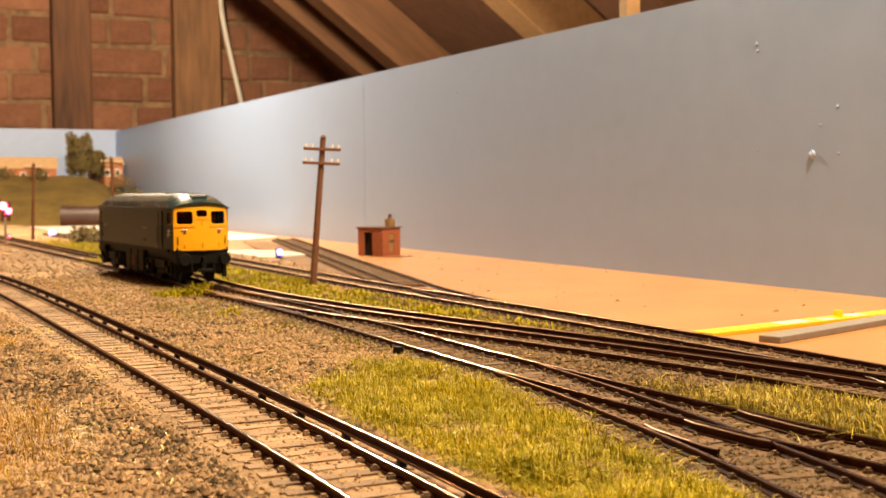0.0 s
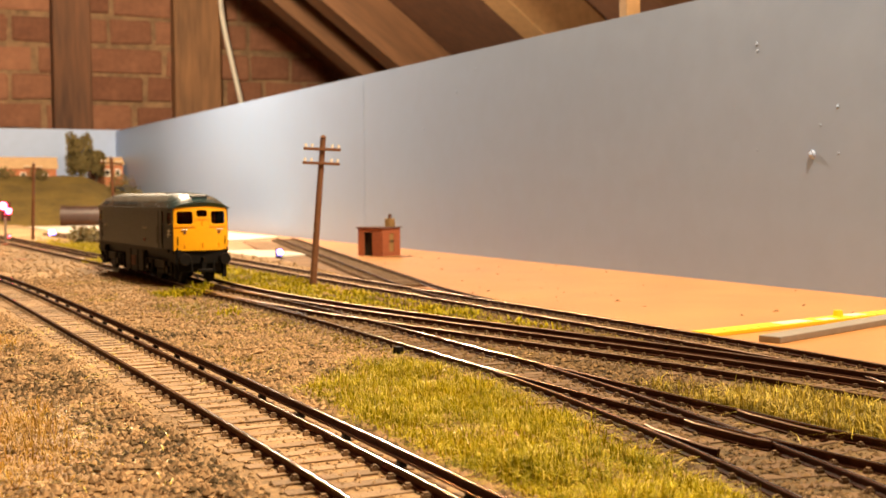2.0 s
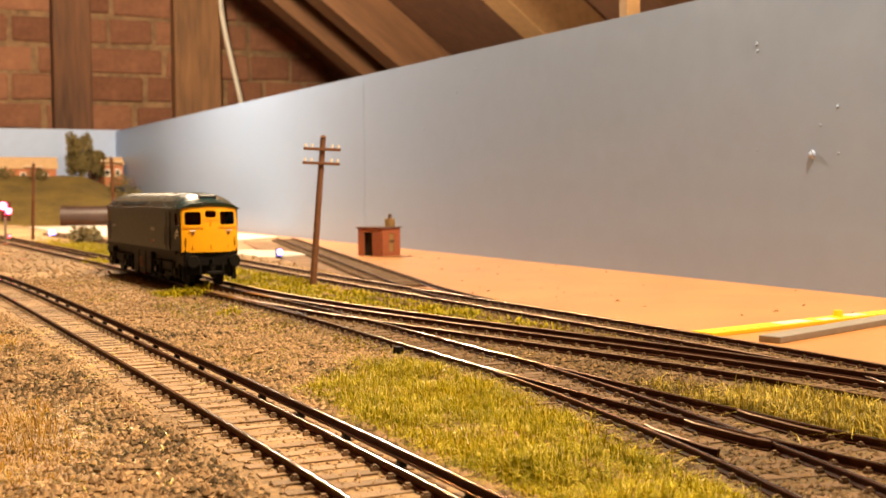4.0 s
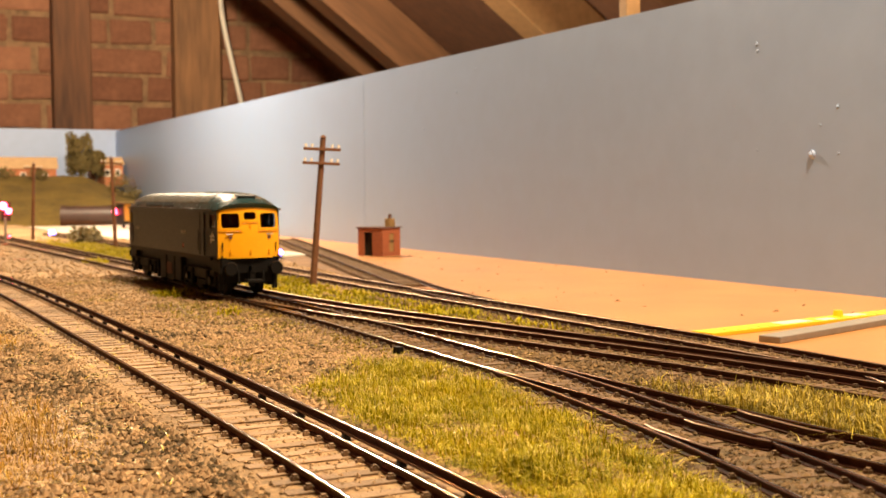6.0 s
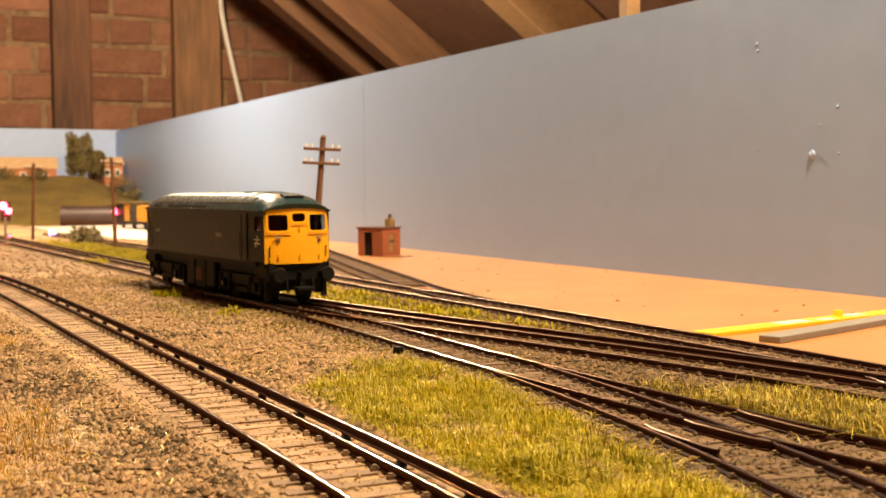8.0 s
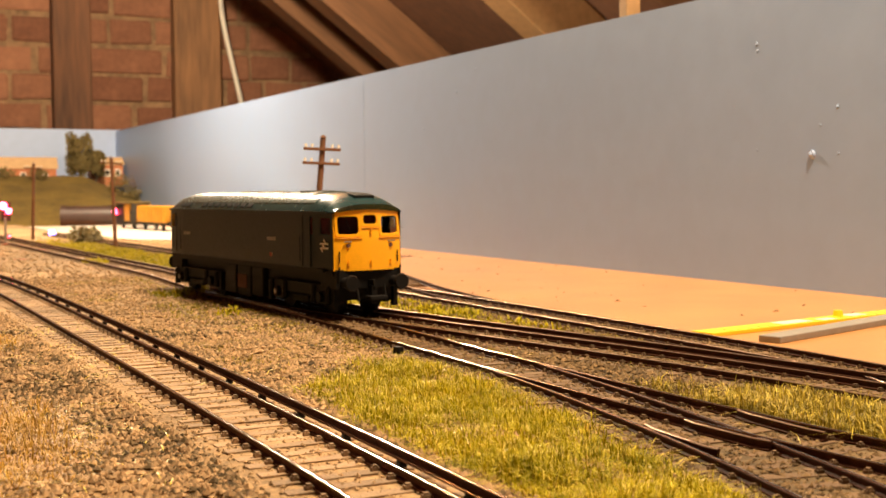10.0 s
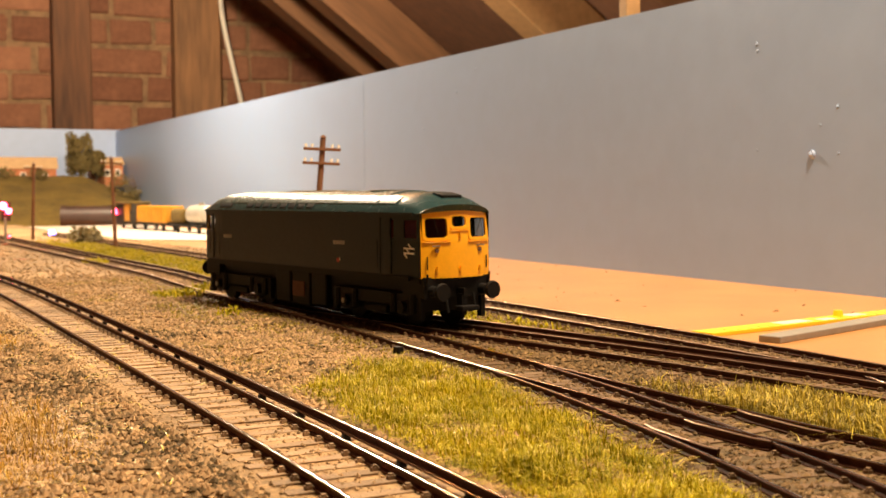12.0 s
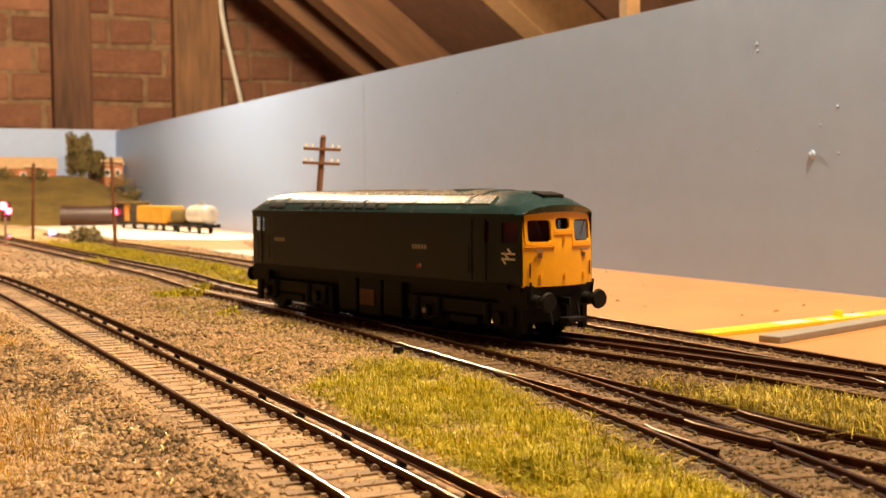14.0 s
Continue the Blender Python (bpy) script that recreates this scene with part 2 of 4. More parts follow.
def line(q, s0, s1, ds=0.004):
    """Centre line of a track: start, heading, and its bend along the way. Returns points (x, y, heading) from s0 to s1."""
    pts = []
    for way in (-1, 1):
        x, y, s = q[0], q[1], 0.0
        run = []
        end = s0 if way < 0 else s1
        while (s > end) if way < 0 else (s < end):
            h = heading(q, s + way * ds / 2)
            x, y, s = x + way * ds * math.cos(h), y + way * ds * math.sin(h), s + way * ds
            if s0 - 1e-6 <= s <= s1 + 1e-6:
                run.append((x, y, heading(q, s)))
        pts = (list(reversed(run)) + ([(q[0], q[1], q[2])] if s0 <= 0 <= s1 else [])) if way < 0 else pts + run
    return pts


def offset(pts, d, z=0.0):
    return [(x + math.sin(h) * d, y - math.cos(h) * d, z) for x, y, h in pts]


GAUGE = 0.0165
RAILP = [(-0.0009, -0.0021), (0.0009, -0.0021), (0.0009, -0.0018), (0.00025, -0.0015), (0.00025, -0.0007), (0.00045, -0.0005), (0.00045, -0.00025), (0.00036, -0.0001), (0.00019, -0.00002), (0, 0), (-0.00019, -0.00002), (-0.00036, -0.0001), (-0.00045, -0.00025), (-0.00045, -0.0005), (-0.00025, -0.0007), (-0.00025, -0.0015), (-0.0009, -0.0018)]


def rail(pts, parent, name="rail", material="rail", lift=0.0):
    return part(name, sweep(B(), [(x, y, z + lift) for x, y, z in pts], RAILP), M[material], parent, smooth=True)


def sleeper_mesh(length=0.0300, width=0.0034, material="sleeper", gauge=GAUGE + 0.001):
    bm = B()
    box(bm, -length / 2, length / 2, -width / 2, width / 2, -0.0041, -0.0022, 0.00015)
    for r in (-1, 1):
        for s in (-1, 1):
            x = r * gauge / 2 + s * 0.00155
            box(bm, x - 0.0007, x + 0.0007, -0.0006, 0.0006, -0.0022, -0.0015)
            box(bm, x - 0.00045, x + 0.00045, -0.0004, 0.0004, -0.0015, -0.0011)
    me = bpy.data.meshes.new("sleeper")
    bm.to_mesh(me)
    bm.free()
    me.materials.append(M[material])
    return me


SLEEPER = sleeper_mesh(0.0275, gauge=0.0157)
LONG_SLEEPER = sleeper_mesh(0.0345, material="sleeper_dark")
DARK_SLEEPER = sleeper_mesh(material="sleeper_dark")


def sleepers(pts, parent, step=0.0077, mesh=None, ds=0.004):
    n = int(len(pts) * ds / step)
    rnd = random.Random(len(pts))
    for i in range(n):
        f = i * step / ds
        k = min(int(f), len(pts) - 2)
        a = f - k
        x, y = (pts[k][0] * (1 - a) + pts[k + 1][0] * a, pts[k][1] * (1 - a) + pts[k + 1][1] * a)
        ob = new("sleeper", mesh or SLEEPER)
        ob.parent = parent
        ob.matrix_basis = pose(x, y, rnd.uniform(-0.0002, 0.0001), 0, 0, math.degrees(pts[k][2]) - 90 + rnd.uniform(-1.2, 1.2))


QA = (0.07356, 0.16654, 1.5880, 0.2899, -2.2177, 1.4565, 0, 0.7)
QB = (0.21387, 0.03915, 1.3879, 1.4515, 8.4373, -19.9850, 16.4845, 0.75)
QD1 = (0.16880, 0.16114, 1.7006, -1.128, 4.984, 0.2776, 0, 0.6)
QD2 = (0.13878, 0.13830, 1.3627, 1.0244, -0.0308, -0.406, 0, 0.3)
QC = (0.22409, 0.04971, 1.3748, 1.1970, -2.9652, -0.5394, 1.1782, 0.90)


def track(name, q, s0, s1, label, rails=("rail", "rail"), cond=0, mesh=None, drop=0.0, gauge=GAUGE + 0.001, step=0.0077):
    t = empty(name, pose(0, 0, 0), label, "railway track", "model railway tracks")
    pts = line(q, s0, s1)
    for side, m in ((-1, rails[0]), (1, rails[1])):
        rail(offset(pts, side * gauge / 2, -drop), t, material=m)
    sleepers(pts, t, step, mesh)
    if cond:
        pp = pts
        rail(offset(pp, cond), t, "conductor_rail", "rail_dull" if q is QB else "rail", 0.0008 if q is QB else 0.0014)
        for i in range(4, len(pp) - 1, 7):
            x, y, h = pp[i]
            bm = B()
            box(bm, -0.0008, 0.0008, -0.0008, 0.0008, -0.0045, -0.0012)
            box(bm, 0.0004, 0.0011, -0.0005, 0.0005, -0.0016, -0.0002)
            box(bm, -0.0006, 0.0006, -0.0008, 0.0008, -0.0012, -0.0004)
            part("insulator", bm, M["black"], t, m=pose(x + math.sin(h) * cond, y - math.cos(h) * cond, 0, 0, 0, math.degrees(h) - 90))
    return t


track("main_track", QA, -0.12, 1.0, "model main line track with rusty rails and a raised conductor rail", cond=0.0120, gauge=0.0157, step=0.0074)
track("branch_track", QB, 0.0, 1.9, "model branch track with dark rails curving through a turnout", ("rail_dull", "rail_dull"), cond=0.0160, mesh=DARK_SLEEPER)
track("crossover_track", QD1, -0.1, 0.47, "model turnout track with bright worn rails leaving the branch", mesh=LONG_SLEEPER, drop=0.00015)
track("yard_lead_track", QD2, -0.08, 0.16, "model turnout leg with bright worn rails and check rails", drop=0.0003, mesh=DARK_SLEEPER)
track("loop_track", QC, 0.0, 1.6, "model loop track with dark rails beside the bare board", ("rail_dull", "rail_dull"), mesh=DARK_SLEEPER)


# ---- the engine ----
LOCO_S = [(0.0, 0.7115), (3.2, 0.7115), (3.5, 0.7075), (4.0, 0.6895), (5.0, 0.6500), (5.5, 0.6346), (6.0, 0.6195), (6.5, 0.6052), (7.0, 0.5908), (7.5, 0.5771), (8.0, 0.5632), (9.2, 0.5275), (10.5, 0.4890), (11.0, 0.4748), (11.5, 0.4608), (12.0, 0.4466), (12.5, 0.4331), (13.0, 0.4200), (13.5, 0.4067), (14.0, 0.3931)]
BRANCH = line(QB, 0.0, 0.9, 0.0005)
ZB, ZG, ZT, HW = 0.0188, 0.0420, 0.0500, 0.0172
XE = 0.0905  # corners of the cab


def half_width(x):
    k = max(0.0, (abs(x) - 0.068) / (XE - 0.068))
    return HW - 0.0015 * k ** 1.4


def face(a, z, end=1, out=0.0):
    """A point of the bowed cab front: a from -1 to 1 across."""
    x = XE + 0.0030 * (1 - a * a) - max(0.0, z - 0.031) * 0.10 + out
    return Vector((end * x, a * half_width(XE), z))


def face_panel(a0, a1, z0, z1, end, out, thick=0.0006, round_=0.0, n=10):
    """A curved panel on the cab front, with its corners cut round."""
    bm = B()
    aw, zh = (a1 - a0) / 2, (z1 - z0) / 2
    ac, zc = (a0 + a1) / 2, (z0 + z1) / 2
    hw = half_width(XE)
    pts = []
    r = round_
    for cx, cz, s in ((1, 1, 0), (-1, 1, 90), (-1, -1, 180), (1, -1, 270)):
        for k in range(4 if r else 1):
            t = radians(s + 30 * k) if r else 0
            dx, dz = (r * (math.cos(t) - abs(cx)), r * math.sin(t) - r * cz) if r else (0, 0)
            if r:
                dx = r * math.cos(t) - r * cx
            a = ac + cx * aw + dx / hw
            pts.append((a, zc + cz * zh + dz))
    # edges are filled in so that the panel follows the bow
    full = []
    for (a, z), (b, w) in zip(pts, pts[1:] + pts[:1]):
        m = max(1, int(abs(b - a) * n))
        full += [(a + (b - a) * i / m, z + (w - z) * i / m) for i in range(m)]
    front = [bm.verts.new(face(a, z, end, out)) for a, z in full]
    back = [bm.verts.new(face(a, z, end, out - thick)) for a, z in full]
    c, c2 = bm.verts.new(face(ac, zc, end, out)), bm.verts.new(face(ac, zc, end, out - thick))
    k = len(front)
    for i in range(k):
        bm.faces.new((front[i], front[(i + 1) % k], c))
        bm.faces.new((back[i], back[(i + 1) % k], c2))
        bm.faces.new((front[i], front[(i + 1) % k], back[(i + 1) % k], back[i]))
    return bm


WINDOWS = ((-0.90, -0.31, 0.0328, 0.0405), (0.31, 0.90, 0.0328, 0.0405), (-0.22, 0.22, 0.0368, 0.0411))


def cab_shell(end):
    """The bowed cab front with its three window openings, 1 mm thick."""
    bm = B()
    As = (-0.985, -0.90, -0.70, -0.50, -0.31, -0.22, -0.11, 0.0, 0.11, 0.22, 0.31, 0.50, 0.70, 0.90, 0.985)
    zs = (ZB - 0.0004, 0.0230, 0.0280, 0.0328, 0.0368, 0.0405, 0.0411, ZG - 0.0002)
    lay = []
    for out in (0.0, -0.0010):
        lay.append({(i, j): bm.verts.new(face(a, z + (0.0012 * (1 - a * a) if j == len(zs) - 1 else 0), end, out)) for i, a in enumerate(As) for j, z in enumerate(zs)})
    solid = {(i, j) for i in range(len(As) - 1) for j in range(len(zs) - 1) if not any(a0 <= As[i] and As[i + 1] <= a1 and z0 <= zs[j] and zs[j + 1] <= z1 for a0, a1, z0, z1 in WINDOWS)}
    f, b = lay
    for i, j in solid:
        ring = ((i, j), (i + 1, j), (i + 1, j + 1), (i, j + 1))
        bm.faces.new([f[k] for k in ring]), bm.faces.new([b[k] for k in ring])
        for (p, q), step in zip(zip(ring, ring[1:] + ring[:1]), ((0, -1), (1, 0), (0, 1), (-1, 0))):
            if (i + step[0], j + step[1]) not in solid:
                bm.faces.new((f[p], f[q], b[q], b[p]))
    return bm


def outline(a0, a1, z0, z1, r):
    """A rectangle with round corners on the cab front, 28 points."""
    k = r / half_width(XE)
    pts = []
    for cx, cz, s in ((a1 - k, z1 - r, 0), (a0 + k, z1 - r, 90), (a0 + k, z0 + r, 180), (a1 - k, z0 + r, 270)):
        pts += [(cx + k * math.cos(radians(s + 15 * i)), cz + r * math.sin(radians(s + 15 * i))) for i in range(7)]
    return pts


def brow(end, n=24):
    """The blue band that closes the dome above the cab front."""
    bm = B()
    low, high = [], []
    for i in range(n + 1):
        a = -0.985 + 1.97 * i / n
        low.append(face(a, ZG - 0.0003 + 0.0012 * (1 - a * a), end, 0.0002))
        high.append(roof_point(end * (XE + 0.0004), math.copysign(abs(a) ** (1 / 0.9), a)) + Vector((0, 0, 0.0001)))
    back = Vector((-end * 0.0009, 0, 0))
    rings = [[bm.verts.new(p) for p in row] for row in (low, high, [p + back for p in high], [p + back for p in low])]
    for r0, r1 in zip(rings, rings[1:] + rings[:1]):
        for i in range(n):
            bm.faces.new((r0[i], r0[i + 1], r1[i + 1], r1[i]))
    return bm


def window_ring(a0, a1, z0, z1, end):
    """A raised frame with round corners round one window."""
    bm = B()
    inner, outer = outline(a0 + 0.022, a1 - 0.022, z0 + 0.0003, z1 - 0.0003, 0.0012), outline(a0 - 0.045, a1 + 0.045, z0 - 0.0007, z1 + 0.0006, 0.0014)
    rings = [[bm.verts.new(face(a, z, end, o)) for a, z in p] for p, o in ((outer, -0.0002), (outer, 0.00025), (inner, 0.00025), (inner, -0.0007))]
    for r0, r1 in zip(rings[:-1], rings[1:]):
        for i in range(28):
            bm.faces.new((r0[i], r0[(i + 1) % 28], r1[(i + 1) % 28], r1[i]))
    return bm


def body_side(sign):
    """One bodyside with its cab window openings and thickness."""
    bm = B()
    xs = sorted({-XE, -0.0890, -0.0826, -0.0806, -0.0784, 0.0, 0.0610, 0.0636, 0.0700, 0.0725, 0.0750, 0.0810, 0.0830, 0.0885, XE, -0.07, 0.03, -0.03})
    zs = [ZB, 0.0330, 0.0395, ZG]
    holes = ((-0.0890, -0.0826), (-0.0806, -0.0784), (0.0810, 0.0885), (0.0725, 0.0750))
    for lay, push in ((0, 0.0), (1, 0.0007)):
        vs = {(i, j): bm.verts.new((x, sign * (half_width(x) - push), z)) for i, x in enumerate(xs) for j, z in enumerate(zs)}
        for i in range(len(xs) - 1):
            for j in range(len(zs) - 1):
                if j == 1 and any(a - 1e-6 <= xs[i] and xs[i + 1] <= b + 1e-6 for a, b in holes):
                    continue
                bm.faces.new((vs[i, j], vs[i + 1, j], vs[i + 1, j + 1], vs[i, j + 1]))
    return bm


def roof_height(x):
    k = max(0.0, (abs(x) - 0.076) / (XE + 0.002 - 0.076))
    return ZT - 0.0062 * k ** 2.2


def roof_point(x, a):
    """a from -1 to 1 across the roof, from gutter to gutter."""
    h = roof_height(x) - ZG
    y = math.copysign(abs(a) ** 0.9, a)
    bow = 0.0030 * (1 - a * a) * max(0.0, (abs(x) - 0.08) / (XE - 0.08))
    return Vector((x + math.copysign(bow, x), y * half_width(x), ZG + h * (1 - abs(a) ** 2.5) ** 0.75))


def roof_shell():
    bm = B()
    xs = [-XE - 0.0004, -0.0885, -0.086, -0.082, -0.077, -0.072, -0.05, -0.02, 0.02, 0.05, 0.072, 0.077, 0.082, 0.086, 0.0885, XE + 0.0004]
    n = 24
    g = [[bm.verts.new(roof_point(x, -1 + 2 * j / n)) for j in range(n + 1)] for x in xs]
    for r0, r1 in zip(g[:-1], g[1:]):
        for j in range(n):
            bm.faces.new((r0[j], r0[j + 1], r1[j + 1], r1[j]))
    return bm


def roof_panel(x0, x1, a0, a1, up=0.0005, n=6):
    bm = B()
    g = []
    for i in range(2):
        x = (x0, x1)[i]
        g.append([roof_point(x, a0 + (a1 - a0) * j / n) for j in range(n + 1)])
    lay = []
    for lift in (up, -0.0003):
        lay.append([[bm.verts.new(p + Vector((0, 0, lift))) for p in row] for row in g])
    for row in lay:
        for j in range(n):
            bm.faces.new((row[0][j], row[0][j + 1], row[1][j + 1], row[1][j]))
    for k in (0, 1):
        for j in range(n):
            bm.faces.new((lay[0][k][j], lay[0][k][j + 1], lay[1][k][j + 1], lay[1][k][j]))
    for j in (0, n):
        bm.faces.new((lay[0][0][j], lay[0][1][j], lay[1][1][j], lay[1][0][j]))
    return bm


loco = empty("diesel_locomotive", pose(0, 0, 0), "dark blue model diesel locomotive with full yellow ends, rolling along", "locomotive")
for sg in (-1, 1):
    side = part("body_side", body_side(sg), M["blue"], loco, "blue painted side, darkened with its shade")
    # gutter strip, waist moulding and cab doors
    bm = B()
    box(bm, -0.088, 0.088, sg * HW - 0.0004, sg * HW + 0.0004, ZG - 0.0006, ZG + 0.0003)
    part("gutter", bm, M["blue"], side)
    bm = B()
    box(bm, -0.085, 0.085, sg * (HW - 0.0002) - 0.0005, sg * (HW - 0.0002) + 0.0005, ZB - 0.0014, ZB + 0.0002)
    part("solebar", bm, M["black"], side)
    for x in (-0.0768, 0.0700):
        bm = B()
        for dx in (-0.0036, 0.0036):
            box(bm, x + dx - 0.00012, x + dx + 0.00012, sg * (half_width(x)) - 0.0002, sg * half_width(x) + 0.00015, ZB + 0.0008, 0.0405)
        part("door_edge", bm, M["black"], side)
        bm = B()
        for dx in (-0.0048, 0.0048):
            cyl(bm, (x + dx, sg * (HW + 0.0006), ZB + 0.003), (x + dx, sg * (HW + 0.0006), ZB + 0.013), 0.0002, seg=6)
        part("handrail", bm, M["blue"], side)
    # side grille low down with a small lamp-like filler cap
    part("filler_cap", cyl(B(), (0.036, sg * HW, 0.0232), (0.036, sg * (HW + 0.0005), 0.0232), 0.0009), M["red"], side)
    part("data_panel", box(B(), 0.0365, 0.0372, sg * HW - 0.0002, sg * (HW) + 0.0003, 0.0228, 0.0240), M["white"], side)
    for x in (0.0320, -0.0685):
        bm = B()
        for i in range(5):
            box(bm, x + i * 0.0018, x + i * 0.0018 + 0.0013, sg * HW - 0.0001, sg * HW + 0.00012, 0.0293, 0.0309)
        part("number_bars", bm, M["rule_g"], side)
    # two linked pale arrows drawn as plain bars
    bm = B()
    for dz, flip in ((0.0008, 1), (-0.0008, -1)):
        box(bm, -0.0036, 0.0036, -0.0001, 0.00012, dz - 0.0003, dz + 0.0003)
    for dx, dz in ((0.0013, 0.0015), (-0.0013, -0.0015), (0.0, 0.0)):
        box(bm, -0.0012, 0.0012, -0.0001, 0.00012, -0.0003, 0.0003, m=Matrix.Translation((dx, 0, dz)) @ Matrix.Rotation(radians(40), 4, "Y"))
    part("arrow_mark", bm, M["white"], side, m=pose(0.0835, sg * (half_width(0.0835) + 0.0001), 0.0283) @ Matrix.Diagonal((1.15, 1, 1.1, 1)))
    for x0, x1 in ((-0.0890, -0.0826), (-0.0806, -0.0784), (0.0810, 0.0885), (0.0725, 0.0750)):
        y = sg * (half_width((x0 + x1) / 2) - 0.0004)
        part("cab_window", box(B(), x0, x1, y - 0.0001, y + 0.0001, 0.0330, 0.0395), M["cglass"], side).visible_shadow = False
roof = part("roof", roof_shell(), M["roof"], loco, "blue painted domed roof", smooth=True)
for x0, x1 in ((-0.067, -0.033), (-0.032, -0.003), (-0.002, 0.030), (0.0315, 0.064)):
    part("roof_panel", roof_panel(x0, x1, -0.60, 0.60), M["grey"], roof, "roof panel with its pale sheen put into the grey", smooth=True)
for sg in (-1, 1):
    # flat paler panels along the shoulders carry the roof's bright band of sheen
    for x0, x1 in ((-0.0835, -0.0635), (-0.0615, -0.0335), (-0.0315, -0.003), (-0.0015, 0.0295), (0.0315, 0.060), (0.062, 0.0735)):
        part("roof_side_panel", roof_panel(x0, x1, sg * 0.86, sg * 0.63, 0.0004, 3), M["grey"], roof)
    for x, w in [(-0.074, 0.013)] + [(-0.046 + i * 0.0078, 0.0058) for i in range(8)]:
        part("roof_grille", roof_panel(x, x + w, sg * 0.955, sg * 0.87, 0.00025, 3), M["black"], roof)
part("fan_cowl", cyl(B(), (0.047, 0, ZT - 0.001), (0.047, 0, ZT + 0.0005), 0.0082, 0.0076, 24), M["grey"], roof, smooth=True)
bm = B()
for i in range(6):
    box(bm, -0.0075, 0.0075, -0.0003, 0.0003, 0, 0.0003, m=pose(0.047, 0, ZT + 0.0005, 0, 0, 30 * i))
part("fan_grille", bm, M["steel"], roof)
part("exhaust", box(B(), 0.012, 0.017, -0.0015, 0.0015, ZT, ZT + 0.0007, 0.0002), M["black"], roof)
part("roof_walkway", box(B(), -0.030, 0.010, -0.0026, 0.0026, ZT, ZT + 0.0008, 0.0002), M["pot"], roof, "buff roof walkway")
for x in (-0.0625, -0.0325, 0.0305, 0.061):
    bm = B()
    sweep(bm, [Vector((x, roof_point(x, a).y, roof_point(x, a).z)) for a in [k / 8 for k in range(-7, 8)]], [(-0.0003, 0), (0.0003, 0), (0.0003, 0.0005), (-0.0003, 0.0005)])
    part("roof_rib", bm, M["grey"], roof)
for end in (1, -1):
    front = part("cab_front", cab_shell(end), M["yellow"], loco, "bright yellow cab front", smooth=True)
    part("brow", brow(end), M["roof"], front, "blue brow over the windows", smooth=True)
    for a0, a1, z0, z1 in WINDOWS:
        f = part("window_frame", window_ring(a0, a1, z0, z1, end), M["yellow"], front, smooth=True)
        part("windscreen", face_panel(a0 + 0.01, a1 - 0.01, z0 + 0.0001, z1 - 0.0001, end, -0.0004, 0.0003, 0.0010), M["sglass"], f, "dark glossy windscreen").visible_shadow = False
        part("window_ledge", face_panel(a0 - 0.06, a1 + 0.06, z0 - 0.0013, z0 - 0.0009, end, 0.0004, 0.0006), M["yellow"], f)
    for a, z in ((0.0, 0.0335), (-0.62, 0.0212), (0.0, 0.0212), (0.62, 0.0212)):
        bm = B()
        p = face(a, z, end)
        box(bm, p.x - 0.0004, p.x + 0.0004, p.y - 0.0005, p.y + 0.0005, z - 0.0008, z + 0.0008)
        box(bm, p.x + min(0, end * 0.0007), p.x + max(0, end * 0.0007), p.y - 0.0002, p.y + 0.0002, z - 0.0002, z + 0.0014)
        part("lamp_iron", bm, M["yellow"], front)
    for a in (-0.86, 0.86):
        p = face(a, 0.024, end, 0.0005)
        part("handrail", cyl(B(), (p.x, p.y, 0.0215), (p.x, p.y, 0.0262), 0.00025, seg=8), M["black"], front)
        p = face(a * 0.72, 0.0285, end)
        part("marker_lamp", cyl(B(), p, p + Vector((end * 0.0004, 0, 0)), 0.0008, seg=12), M["hutroof"], front)
        p = face(a * 0.75, 0.0301, end, 0.0004)
        part("grab_rail", cyl(B(), (p.x, p.y - 0.0016, p.z), (p.x, p.y + 0.0016, p.z), 0.00028, seg=8), M["steel"], front)
        bm = B()
        p = face(a * 0.8, 0.040, end, 0.0008)
        cyl(bm, p, p + Vector((0, -0.0022 * a, -0.0050)), 0.00018, seg=6)
        part("wiper", bm, M["black"], front)
    # route box on the roof above the cab
    bm = B()
    box(bm, -0.0032, 0.0032, -0.0046, 0.0046, -0.0022, 0.0016, 0.0004)
    part("route_box", bm, M["black"], roof, "black route indicator box", m=pose(end * 0.0855, 0, ZT - 0.0024, 0, end * 10, 0))
    bm = B()
    box(bm, end * 0.078, end * 0.0918, -0.0150, 0.0150, 0.0112, ZB)
    beam = part("buffer_beam", bm, M["black"], loco)
    for sg in (-1, 1):
        y = sg * 0.0114
        bm = B()
        cyl(bm, (end * 0.0915, y, 0.0137), (end * 0.0948, y, 0.0137), 0.0022, 0.0018)
        cyl(bm, (end * 0.0948, y, 0.0137), (end * 0.0982, y, 0.0137), 0.0011)
        cyl(bm, (end * 0.0980, y, 0.0137), (end * 0.0990, y, 0.0137), 0.0034, 0.0030, 20)
        part("buffer", bm, M["black"], beam, smooth=True)
        bm = B()
        cyl(bm, (end * 0.093, y * 0.55, 0.0125), (end * 0.0945, y * 0.55, 0.0060), 0.0005, seg=8)
        cyl(bm, (end * 0.0920, y * 1.24, 0.0145), (end * 0.0928, y * 1.24, 0.0200), 0.0004, seg=8)
        part("brake_pipe", bm, M["black"], beam)
    bm = B()
    box(bm, end * 0.0915, end * 0.0965, -0.0006, 0.0006, 0.0118, 0.0146)
    box(bm, end * 0.0950, end * 0.1000, -0.0040, 0.0040, 0.0068, 0.0084, 0.0003)
    box(bm, end * 0.0930, end * 0.0960, -0.0012, 0.0012, 0.0050, 0.0125)
    part("coupling", bm, M["black"], beam)
